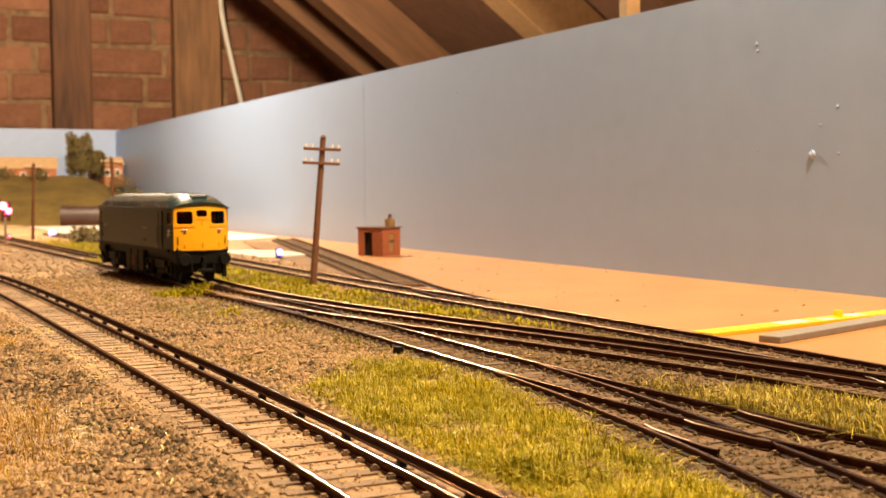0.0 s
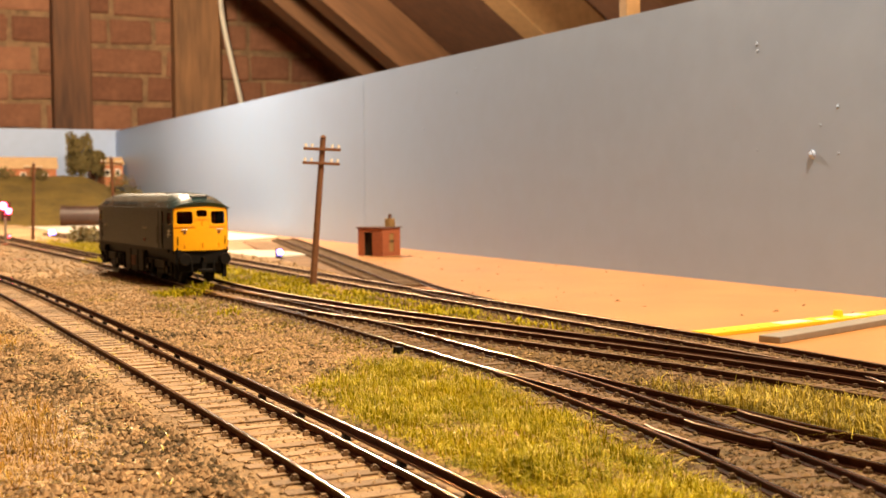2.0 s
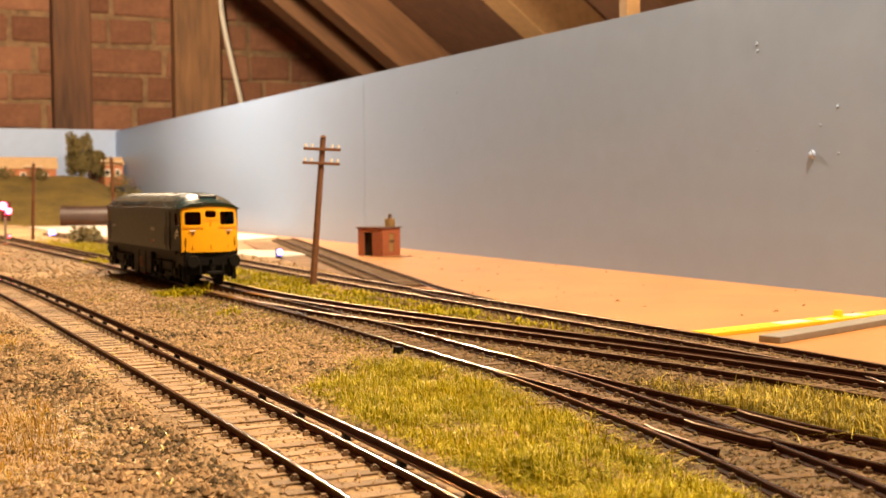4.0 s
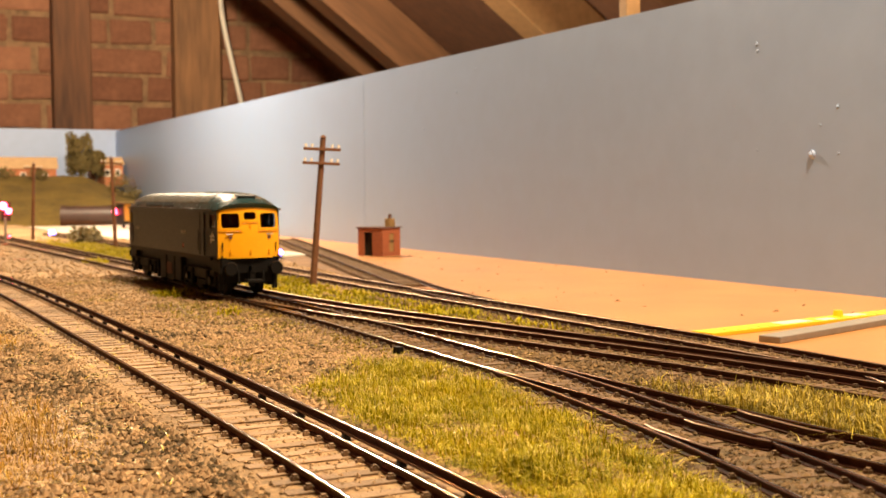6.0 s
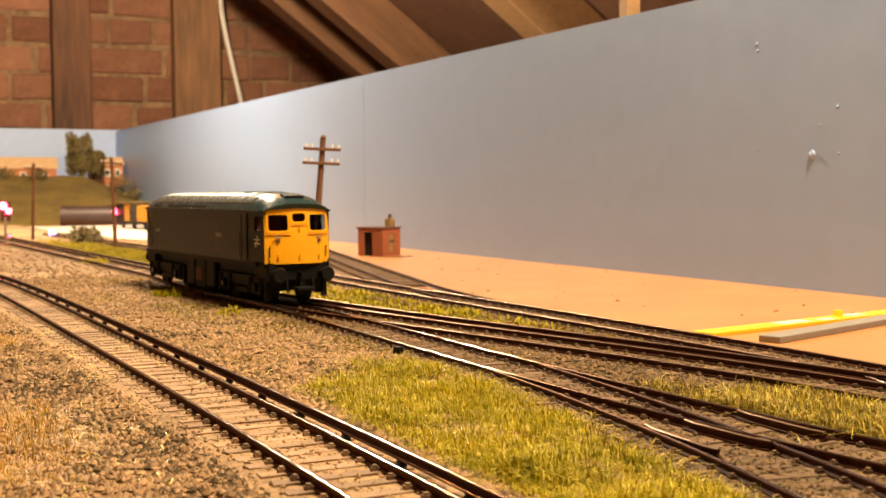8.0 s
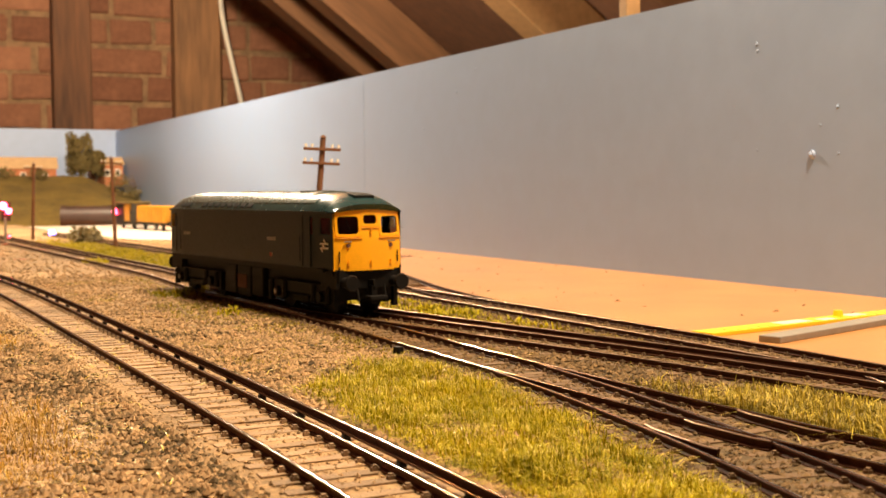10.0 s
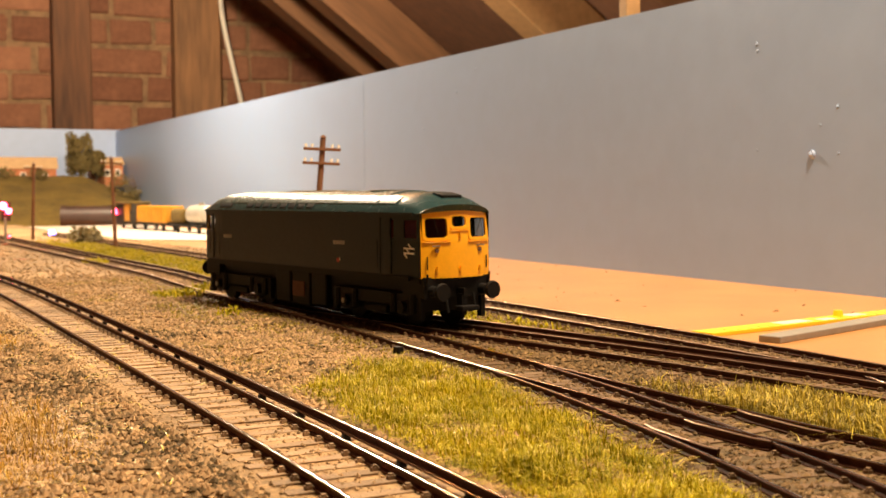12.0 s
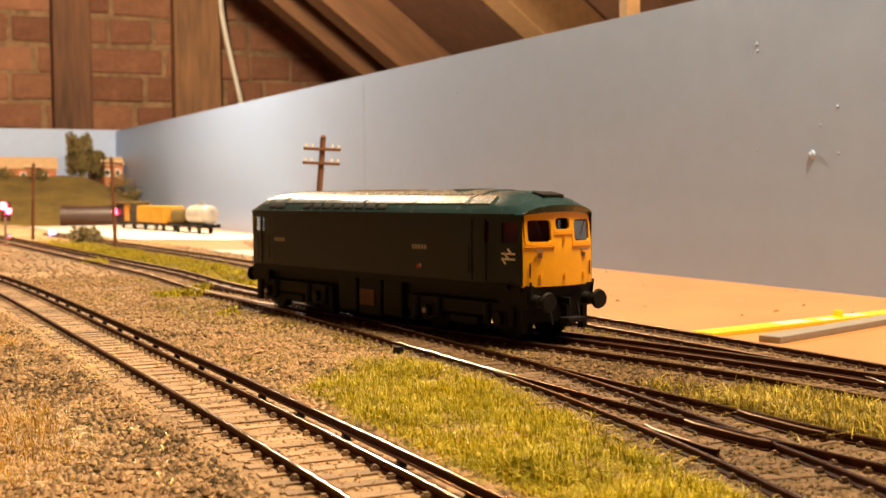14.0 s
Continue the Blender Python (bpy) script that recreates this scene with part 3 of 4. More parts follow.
part("chassis", box(B(), -0.0885, 0.0885, -0.0122, 0.0122, 0.0062, 0.0166), M["black"], loco)
part("cab_floor", box(B(), -0.0895, 0.0895, -0.0155, 0.0155, 0.0165, 0.0290), M["black"], loco)
# solid black block added between the cabs to stop light through the body
part("engine_room", box(B(), -0.066, 0.058, -0.0150, 0.0150, 0.0290, 0.0440), M["black"], loco)
for x, z in ((0.0690, 0.0405), (-0.0705, 0.0330)):
    part("cab_bulkhead", box(B(), x - 0.0003, x + 0.0003, -0.0155, 0.0155, 0.0290, z), M["red"], loco)
for x0, x1, z0 in ((-0.0215, -0.009, 0.0030), (-0.007, 0.008, 0.0024), (0.0095, 0.0215, 0.0032)):
    part("underframe_tank", box(B(), x0, x1, -0.0148, 0.0148, z0, 0.0168, 0.0006), M["black"], loco)
part("battery_box_panel", box(B(), -0.006, 0.004, -0.0152, -0.0147, 0.0062, 0.0125, 0.0002), M["hutroof"], loco)
wheel_sets = []
for bx in (-0.058, 0.058):
    bogie = empty("bogie", pose(bx, 0, 0), "", "")
    bogie.parent = loco
    for sg in (-1, 1):
        bm = B()
        y = sg * 0.0138
        box(bm, -0.030, 0.030, y - 0.0008, y + 0.0008, 0.0075, 0.0125, 0.0004)
        for ax in (-0.020, 0.020):
            box(bm, ax - 0.0040, ax + 0.0040, y - 0.0010, y + 0.0016, 0.0040, 0.0100, 0.0005)
            cyl(bm, (ax, y, 0.0072), (ax, y + sg * 0.0026, 0.0072), 0.0022)
            for dx in (-0.0065, 0.0065):
                cyl(bm, (ax + dx, y + sg * 0.001, 0.0050), (ax + dx, y + sg * 0.001, 0.0120), 0.0014, seg=10)
        box(bm, -0.0075, 0.0075, y - 0.0006, y + 0.0014, 0.0040, 0.0068, 0.0004)
        box(bm, 0.0285, 0.0310, y - 0.0008, y + 0.0012, 0.0030, 0.0120)
        box(bm, -0.0310, -0.0285, y - 0.0008, y + 0.0012, 0.0030, 0.0120)
        part("bogie_frame", bm, M["black"], bogie)
        part("axle_cover", cyl(B(), (-0.020, y + sg * 0.0026, 0.0072), (-0.020, y + sg * 0.0030, 0.0072), 0.0010), M["rule_g"], bogie)
    for ax in (-0.020, 0.020):
        bm = B()
        for sg in (-1, 1):
            cyl(bm, (0, sg * 0.0071, 0), (0, sg * 0.0095, 0), 0.0072, seg=28)
            cyl(bm, (0, sg * 0.0068, 0), (0, sg * 0.0073, 0), 0.0081, seg=28)
        cyl(bm, (0, -0.0095, 0), (0, 0.0095, 0), 0.0012, seg=10)
        w = part("wheel_set", bm, M["black"], loco, m=pose(bx + ax, 0, 0.0072))
        wheel_sets.append((w, bx + ax))


# ---- the ground of the layout ----
def table(q, s0, s1):
    """x of a track's centre by y."""
    pts = sorted((y, x) for x, y, h in line(q, s0, s1))
    ys, xs = np.array([p[0] for p in pts]), np.array([p[1] for p in pts])
    return lambda y: np.interp(y, ys, xs)


XA, XB, XC = table(QA, -0.4, 2.4), table(QB, -0.2, 2.4), table(QC, -0.2, 2.2)
XD1, XD2 = table(QD1, -0.25, 0.47), table(QD2, -0.25, 0.16)
EDGE_Y, EDGE_X = (-0.5, 0.0, 0.3, 0.6, 0.72, 0.94, 1.27, 1.45, 1.60, 1.9, 2.8), (0.265, 0.264, 0.262, 0.252, 0.262, 0.290, 0.262, 0.245, 0.225, 0.205, 0.205)
NOISE = {}


def fbm(x, y, scale, seed):
    """Smooth two-octave value noise, about 0 to 1."""
    out = 0
    for o, (f, w) in enumerate(((1, 0.65), (2.3, 0.35))):
        key = (seed, o)
        if key not in NOISE:
            NOISE[key] = np.random.RandomState(seed * 7 + o).rand(64, 64)
        g = NOISE[key]
        u, v = np.asarray(x) * scale * f + 9.1, np.asarray(y) * scale * f + 5.7
        i, j = np.floor(u).astype(int), np.floor(v).astype(int)
        a, b = u - i, v - j
        a, b = a * a * (3 - 2 * a), b * b * (3 - 2 * b)
        c = lambda p, q: g[p % 64, q % 64]
        out = out + w * ((c(i, j) * (1 - a) + c(i + 1, j) * a) * (1 - b) + (c(i, j + 1) * (1 - a) + c(i + 1, j + 1) * a) * b)
    return out


def near_track(x, y):
    """Distance to the nearest track centre."""
    d = np.minimum(np.abs(x - XA(y)), np.abs(x - XB(y)))
    d = np.minimum(d, np.abs(x - XC(y)))
    d = np.minimum(d, np.where(y < 0.55, np.abs(x - XD1(y)), 1))
    return np.minimum(d, np.where(y < 0.30, np.abs(x - XD2(y)), 1))


def ground_z(x, y):
    d = near_track(x, y)
    bed = np.clip((d - 0.014) / 0.012, 0, 1)
    bump = (fbm(x, y, 60, 1) - 0.5) * 0.0030 + (fbm(x, y, 260, 2) - 0.5) * 0.0012
    edge = np.clip((np.interp(y, EDGE_Y, EDGE_X) - x) / 0.02, 0, 1)
    return (-0.0024 - 0.00012 * np.exp(-((x - XA(y)) / 0.02) ** 4) + 0.0007 * (fbm(x, y, 330, 12) - 0.5) - 0.0009 * bed + bump * bed * (0.35 + 0.65 * edge)) * (0.25 + 0.75 * np.minimum(1, edge + 0.35)) - 0.0062 * (0.75 - 0.75 * np.minimum(1, edge + 0.35))


def mesh_object(name, verts, faces, material, label, category, kind, smooth=False):
    me = bpy.data.meshes.new(name)
    me.from_pydata(verts, [], faces)
    me.materials.append(material)
    if smooth:
        me.shade_smooth()
    return tagged(new(name, me), label, category, kind=kind)


def ramp(v, a, b):
    return np.clip((v - a) / (b - a), 0, 1)


def weathered(x, y):
    """The darker, dirtier ballast of the branch, its turnouts and the loop."""
    edge = np.minimum(XB(y), np.where(y < 0.5, XD1(y), 1)) - 0.018
    edge = np.minimum(edge, np.where(y < 0.28, XD2(y) - 0.018, 1))
    return (x > edge + 0.014 * (fbm(x, y, 70, 19) - 0.5)) & (y < 0.50 + 0.12 * fbm(x, y, 50, 23))


def ground_sheet():
    ys = np.concatenate([np.arange(-0.3, 0.7, 0.0035), np.arange(0.7, 2.42, 0.010)])
    k = 130
    verts, faces = [], []
    for y in ys:
        x1 = float(np.interp(y, EDGE_Y, EDGE_X)) + 0.004 * (float(fbm(y, 0.3, 45, 5)) - 0.5)
        xs = -0.5 + (x1 + 0.5) * np.linspace(0, 1, k) ** 0.6
        z = ground_z(xs, np.full(k, y))
        z[-1] = -0.0066
        verts += [(float(a), float(y), float(b)) for a, b in zip(xs, z)]
    for r in range(len(ys) - 1):
        for c in range(k - 1):
            i = r * k + c
            faces.append((i, i + 1, i + k + 1, i + k))
    ob = mesh_object("ground", verts, faces, M["soil"], "sandy brown scenic ground of the layout with ballast", "ground", "structure", True)
    ob.data.materials.append(M["soil_dark"])
    for pl in ob.data.polygons:
        c = pl.center
        if weathered(c.x, c.y):
            pl.material_index = 1
    return ob


ground_sheet()


def scatter_stones(n, ylo, yhi, size, seed, name, label, material="stone", xlo=-0.06, keep=None):
    """Small uneven chips of ballast lying on the ground."""
    r = np.random.RandomState(seed)
    y = ylo + (yhi - ylo) * r.rand(n) ** 1.3
    x = xlo + (0.27 - xlo) * r.rand(n)
    ok = (x < np.interp(y, EDGE_Y, EDGE_X) - 0.001) & (x > 0.06 * y - 0.006)
    d = near_track(x, y)
    da = np.abs(x - XA(y))
    ok &= (d > 0.0175) | (r.rand(n) < np.where(da < 0.0175, 0.26, 0.85))
    for q in (XA, XB, XC, XD1, XD2):
        e = np.abs(np.abs(x - q(y)) - 0.00875)
        ok &= (e > 0.0016) | ((q is XD1) & (y > 0.55)) | ((q is XD2) & (y > 0.28))
    if keep is not None:
        ok &= keep(x, y, r.rand(n))
    x, y, d = x[ok], y[ok], d[ok]
    n = len(x)
    s = size * (0.4 + 1.2 * r.rand(n) ** 2.5) * np.where(d < 0.0175, 0.6, 1)
    z = ground_z(x, y) + s * 0.22
    z = np.where(d < 0.0175, np.clip(z, -0.0026, -0.0016), z)
    base = np.array([(1, 0, 0), (-1, 0, 0), (0, 1, 0), (0, -1, 0), (0, 0, 1), (0, 0, -1.0)])
    tri = np.array([(0, 2, 4), (2, 1, 4), (1, 3, 4), (3, 0, 4), (2, 0, 5), (1, 2, 5), (3, 1, 5), (0, 3, 5)])
    v = base[None] * (0.6 + 0.7 * r.rand(n, 6, 1)) + 0.35 * (r.rand(n, 6, 3) - 0.5)
    a = r.rand(n) * 6.28
    ca, sa = np.cos(a)[:, None], np.sin(a)[:, None]
    v = np.stack([v[..., 0] * ca - v[..., 1] * sa, v[..., 0] * sa + v[..., 1] * ca, v[..., 2] * 0.75], -1) * s[:, None, None] / 2
    v += np.stack([x, y, z], -1)[:, None]
    f = (tri[None] + 6 * np.arange(n)[:, None, None]).reshape(-1, 3)
    return mesh_object(name, v.reshape(-1, 3).tolist(), f.tolist(), M[material], label, "ballast", "stuff")


clean = lambda x, y, r_: ~weathered(x, y)
scatter_stones(190000, 0.10, 0.42, 0.00138, 3, "ballast", "fine sandy stone ballast strewn beside the main line", keep=clean)
scatter_stones(70000, 0.40, 0.78, 0.0014, 5, "middle_ballast", "fine sandy ballast between branch and main line", keep=clean)
scatter_stones(200000, 0.08, 0.80, 0.0016, 6, "branch_ballast", "dark weathered ballast under the branch and turnouts", "stone_dark", keep=lambda x, y, r_: weathered(x, y))
scatter_stones(16000, 0.70, 1.6, 0.0019, 4, "far_ballast", "fine brown ballast along the distant tracks")


def mossy(x, y, r_):
    """Dark damp patches in the ballast beside the main line."""
    d = XA(y) - x
    return ~weathered(x, y) & (np.abs(d) > 0.0165) & (r_ < ramp(fbm(x, y, 55, 41), 0.40, 0.62) * np.where((d > 0) & (d < 0.05), 1.0, 0.45))


def scatter_grass(n, ylo, yhi, density, length, seed, name, label, wide=0.00028, material="grass", flat=0.14):
    """Upright and leaning fibres; density(x, y) from 0 to 1 says where they grow."""
    r = np.random.RandomState(seed)
    y = ylo + (yhi - ylo) * r.rand(n)
    x = -0.02 + 0.29 * r.rand(n)
    ok = r.rand(n) < density(x, y)
    x, y = x[ok], y[ok]
    n = len(x)
    L = length * (0.45 + 0.75 * r.rand(n)) * (0.45 + 1.0 * fbm(x, y, 70, 9))
    a = r.rand(n) * 6.28
    lean = 0.2 + 1.0 * r.rand(n) ** 1.3
    lean = np.where(r.rand(n) < flat, 2.6, lean)
    ca, sa = np.cos(a), np.sin(a)
    z = ground_z(x, y) - 0.0003
    w = wide * (0.6 + 0.6 * r.rand(n))
    sx, sy = -sa * w, ca * w
    mx, my, mz = x + ca * L * 0.25 * lean, y + sa * L * 0.25 * lean, z + L * 0.55 / (1 + 0.25 * lean)
    tx, ty, tz = x + ca * L * 0.8 * lean, y + sa * L * 0.8 * lean, z + L / (1 + 0.8 * lean)
    v = np.stack([np.stack([x - sx, y - sy, z], -1), np.stack([x + sx, y + sy, z], -1), np.stack([mx - sx, my - sy, mz], -1), np.stack([mx + sx, my + sy, mz], -1), np.stack([tx, ty, tz], -1)], 1)
    b = 5 * np.arange(n)[:, None]
    f3 = np.concatenate([b + np.array([[0, 1, 3]]), b + np.array([[0, 3, 2]]), b + np.array([[2, 3, 4]])])
    return mesh_object(name, v.reshape(-1, 3).tolist(), f3.tolist(), M[material], label, "grass", "stuff")


def meadow(x, y):
    """Between the main line and the turnout."""
    lo, hi = XA(y) + 0.0215, np.minimum(XD1(y), np.where(y < 0.30, XD2(y), 1)) - 0.0150
    inside = ramp(x, lo, lo + 0.008) * ramp(hi, x, x + 0.008)
    end = ramp(0.342 - 0.9 * np.abs(x - 0.14) + 0.05 * (fbm(x, y, 50, 3) - 0.5), y, y + 0.05)
    bare = 1 - 0.9 * ramp(0.016 - np.hypot(x - 0.110, (y - 0.230) * 0.8), 0, 0.010)
    return bare * inside * end * (0.12 + 0.88 * ramp(fbm(x, y, 75, 4), 0.24, 0.50))


def verge(x, y):
    """Strip between the branch and the loop."""
    lo, hi = XB(y) + 0.021, XC(y) - 0.014
    inside = ramp(x, lo, lo + 0.006) * ramp(hi, x, x + 0.005)
    return inside * (0.25 + 0.75 * ramp(fbm(x, y, 60, 14), 0.25, 0.5)) * ramp(y, 0.36, 0.46) * ramp(1.45, y, y + 0.3)


def right_patch(x, y):
    """Between the turnout and the branch, close by."""
    lo, hi = XD1(y) + 0.0125, XB(y) - 0.0115
    return ramp(x, lo, lo + 0.006) * ramp(hi, x, x + 0.005) * ramp(0.262 + 0.03 * (fbm(x, y, 60, 6) - 0.5), y, y + 0.035)


def left_patches(x, y):
    """Sparse tufts on the near side of the main line."""
    d = ramp(XA(y) - 0.024, x, x + 0.012)
    near = ramp(0.030 - np.hypot((x - 0.012), (y - 0.265) * 0.5), 0, 0.018)
    far = ramp(0.020 - np.hypot(x - 0.030, (y - 0.445) * 0.5), 0, 0.014)
    return d * np.maximum(near, far * 0.8) * ramp(fbm(x, y, 90, 8), 0.2, 0.5)


def tufts(x, y):
    t = 0
    for cx, cy, r_ in ((0.128, 0.612, 0.013), (0.137, 0.606, 0.010), (0.150, 0.640, 0.007), (0.136, 0.93, 0.010), (0.128, 0.50, 0.006)):
        t = np.maximum(t, ramp(r_ - np.hypot(x - cx, (y - cy) * 0.6), 0, r_))
    return t


scatter_grass(1000000, 0.08, 0.42, meadow, 0.0046, 21, "meadow_grass", "yellow green static grass between the tracks", 0.00011, "grass", 0.32)
scatter_grass(420000, 0.34, 1.45, verge, 0.0036, 22, "verge_grass", "yellow green static grass strip beside the branch", 0.00035)
scatter_grass(500000, 0.05, 0.30, right_patch, 0.0044, 23, "trackside_grass", "olive static grass between the turnout and branch", 0.00013, "grass_olive")
scatter_grass(260000, 0.18, 0.50, left_patches, 0.0045, 24, "tufty_grass", "sparse straw coloured grass beside the main line", 0.00012, "dry", 0.4)
scatter_grass(80000, 0.08, 0.42, meadow, 0.0062, 27, "straw_grass", "long pale straw fibres among the meadow grass", 0.00008, "straw", 0.45)
scatter_grass(150000, 0.08, 0.42, lambda x, y: meadow(x, y) * ramp(fbm(x, y, 65, 71), 0.45, 0.7) * ramp(0.34, y, y + 0.12), 0.0044, 31, "rusty_grass", "rusty brown dead grass among the meadow", 0.00010, "dry", 0.3)
scatter_grass(40000, 0.05, 0.30, right_patch, 0.0070, 28, "trackside_straw", "long pale straw fibres beside the turnout", 0.00010, "straw")


def moss(x, y):
    """Low olive growth creeping over the ballast between main line and branch."""
    lo, hi = XA(y) + 0.022, np.minimum(XB(y), np.where(y < 0.55, XD1(y), 1)) - 0.013
    near = ramp(x, hi - 0.030, hi - 0.010)
    return ramp(x, lo, lo + 0.006) * ramp(hi, x, x + 0.003) * ramp(fbm(x, y, 42, 17) + 0.25 * near, 0.46, 0.72) * 0.8


scatter_grass(240000, 0.25, 0.75, moss, 0.0018, 26, "moss_growth", "low olive growth creeping over ballast", 0.00022, "grass_olive")


def yard_moss(x, y):
    """Olive growth in the ballast round the turnouts."""
    return np.where(weathered(x, y) & (near_track(x, y) > 0.0095), ramp(fbm(x, y, 60, 51), 0.42, 0.70), 0) * 0.7


def litter(x, y):
    """Loose straw on the open ballast and between the main rails."""
    d = x - XA(y)
    return np.where(weathered(x, y), 0.1, np.where(np.abs(d) < 0.007, 0.55, 1.0)) * ramp(fbm(x, y, 48, 61), 0.40, 0.66) * np.where(d > 0.012, 0.35, 1)


scatter_grass(260000, 0.08, 0.55, yard_moss, 0.0017, 29, "yard_moss", "low olive growth between the turnout rails", 0.00018, "grass_olive")
scatter_grass(9000, 0.12, 0.50, litter, 0.0042, 30, "straw_litter", "loose straw fibres lying on the ballast", 0.00009, "straw", 1.0)
scatter_stones(150000, 0.10, 0.48, 0.0014, 9, "mossy_ballast", "dark damp ballast stones beside the main line", "stone_moss", keep=mossy)
scatter_grass(220000, 0.45, 1.0, tufts, 0.0055, 25, "grass_tuft", "small green grass tufts on the ballast", 0.00035)


# ---- things on the layout ----
def telegraph_pole(at, top, arms, turn, label, r=0.0016):
    ob = empty("telegraph_pole", pose(*at), label, "telegraph pole", "telegraph poles")
    t = Vector(top) - Vector(at)
    part("pole", cyl(B(), (0, 0, -0.001), t, r * 1.25, r, 14), M["polewood"], ob, smooth=True)
    part("pole_cap", cyl(B(), t, t + Vector((0, 0, 0.0016)), r * 1.35, r * 0.3, 12), M["polewood"], ob)
    d = t.normalized()
    for drop in arms:
        c = t - d * drop
        rot = Matrix.Translation(c) @ Matrix.Rotation(radians(turn), 4, "Z") @ Matrix.Rotation(radians(3), 4, "Y")
        arm = part("cross_arm", box(B(), -0.0105, 0.0105, -0.0012 - r, -r * 0.6, -0.0008, 0.0008, 0.0002), M["polewood"], ob, m=rot)
        for x in (-0.0092, -0.0056, 0.0056, 0.0092):
            bm = B()
            cyl(bm, (x, -r - 0.0004, 0.0006), (x, -r - 0.0004, 0.0014), 0.0004, seg=8)
            cyl(bm, (x, -r - 0.0004, 0.0012), (x, -r - 0.0004, 0.0028), 0.0009, 0.0006, seg=10)
            part("insulator", bm, M["cable"], arm, smooth=True)
    return ob


telegraph_pole((0.212, 0.636, -0.005), (0.2185, 0.633, 0.0810), (0.0066, 0.0146), -22, "brown model telegraph pole with two cross arms, leaning over grass")
telegraph_pole((0.194, 1.192, -0.005), (0.1915, 1.192, 0.0860), (0.0050,), -22, "brown model telegraph pole standing by the loop track")
telegraph_pole((0.143, 1.465, -0.005), (0.1460, 1.465, 0.0870), (0.0050,), -22, "brown model telegraph pole near the far signal")


def brick_hut(m):
    ob = empty("lineside_hut", m, "small red brick lineside hut with a flat felt roof", "hut")
    w, d, h, t = 0.0240, 0.029, 0.0245, 0.0015
    # walls with a doorway towards the tracks and a window in the end
    bm = B()
    box(bm, 0, t, 0, d * 0.42, 0, h), box(bm, 0, t, d * 0.78, d, 0, h), box(bm, 0, t, d * 0.42, d * 0.78, h * 0.86, h)
    part("wall", bm, M["hutbrick"], ob)
    bm = B()
    box(bm, t, w * 0.38, 0, t, 0, h), box(bm, w * 0.66, w, 0, t, 0, h), box(bm, w * 0.38, w * 0.66, 0, t, 0, h * 0.16), box(bm, w * 0.38, w * 0.66, 0, t, h * 0.82, h)
    part("wall", bm, M["hutbrick"], ob)
    part("wall", box(B(), w - t, w, t, d, 0, h), M["hutbrick"], ob)
    part("wall", box(B(), t, w - t, d - t, d, 0, h), M["hutbrick"], ob)
    win = part("window", box(B(), w * 0.38, w * 0.66, t * 0.55, t * 0.75, h * 0.16, h * 0.82), M["pot"], ob, "buff window filling")
    part("window_bar", box(B(), w * 0.38, w * 0.66, t * 0.2, t * 0.55, h * 0.5, h * 0.56), M["hutdark"], win)
    # dark sheet set back in the doorway stands for the shade inside
    part("doorway_lining", box(B(), 0.006, 0.007, d * 0.3, d * 0.9, 0, h * 0.95), M["hutdark"], ob)
    part("roof", box(B(), -0.0015, w + 0.0015, -0.0015, d + 0.0015, h, h + 0.0012, 0.0003), M["hutroof"], ob)
    stack = part("chimney", box(B(), w - 0.0085, w - 0.0020, 0.004, 0.011, h + 0.001, h + 0.0085, 0.0006), M["pot"], ob, "buff clay chimney stack")
    part("chimney_pot", cyl(B(), (w - 0.0052, 0.0075, h + 0.008), (w - 0.0052, 0.0075, h + 0.0125), 0.0018, 0.0015), M["hutroof"], stack)
    for i in range(1, 9):
        z = i * h / 9
        bm = B()
        box(bm, -0.00012, 0.0001, 0, d * 0.42, z - 0.00015, z + 0.00015)
        part("mortar_course", bm, M["hutroof"], ob)
    return ob


brick_hut(pose(0.3855, 0.961, -0.0062, 0, 0, 27))


def ground_signal(x, y, z, led, label, r=0.0018):
    ob = empty("ground_signal", pose(x, y, z), label, "signal", "ground signals")
    bm = B()
    box(bm, -0.0026, 0.0026, 0.0008, 0.0042, -0.004, 0.0050, 0.0005)
    part("case", bm, M["hutdark"], ob)
    bm = B()
    bmesh.ops.create_uvsphere(bm, u_segments=14, v_segments=10, radius=r)
    part("lens", bm, M[led], ob, "glowing lens", smooth=True, m=pose(0, 0, 0.002))
    return ob


ground_signal(0.287, 0.945, -0.0010, "led_white", "small ground signal with a glowing blue white lens", 0.0026)
ground_signal(0.179, 1.590, -0.0010, "led_white", "small distant ground signal with a blue white lens", 0.0042)
ground_signal(0.120, 1.500, -0.0015, "led_red_dim", "small ground signal with a dim red lens", 0.0022)


def colour_light(at):
    ob = empty("colour_light_signal", pose(*at), "grey post colour light signal showing two red lenses", "signal")
    part("post", cyl(B(), (0, 0, -0.001), (0, 0, 0.032), 0.0014, 0.0012), M["rule_g"], ob)
    part("base", box(B(), -0.004, 0.004, -0.003, 0.003, -0.001, 0.004, 0.0006), M["hutbrick"], ob)
    part("head", box(B(), -0.004, 0.006, 0.001, 0.004, 0.028, 0.048, 0.0008), M["hutdark"], ob)
    for x, z, r in ((-0.002, 0.0440, 0.0042), (0.0035, 0.0385, 0.0034)):
        bm = B()
        bmesh.ops.create_uvsphere(bm, u_segments=14, v_segments=10, radius=r)
        part("red_lens", bm, M["led_red"], ob, "glowing red lens", smooth=True, m=pose(x, 0, z))
    return ob


colour_light((0.102, 1.325, -0.005))


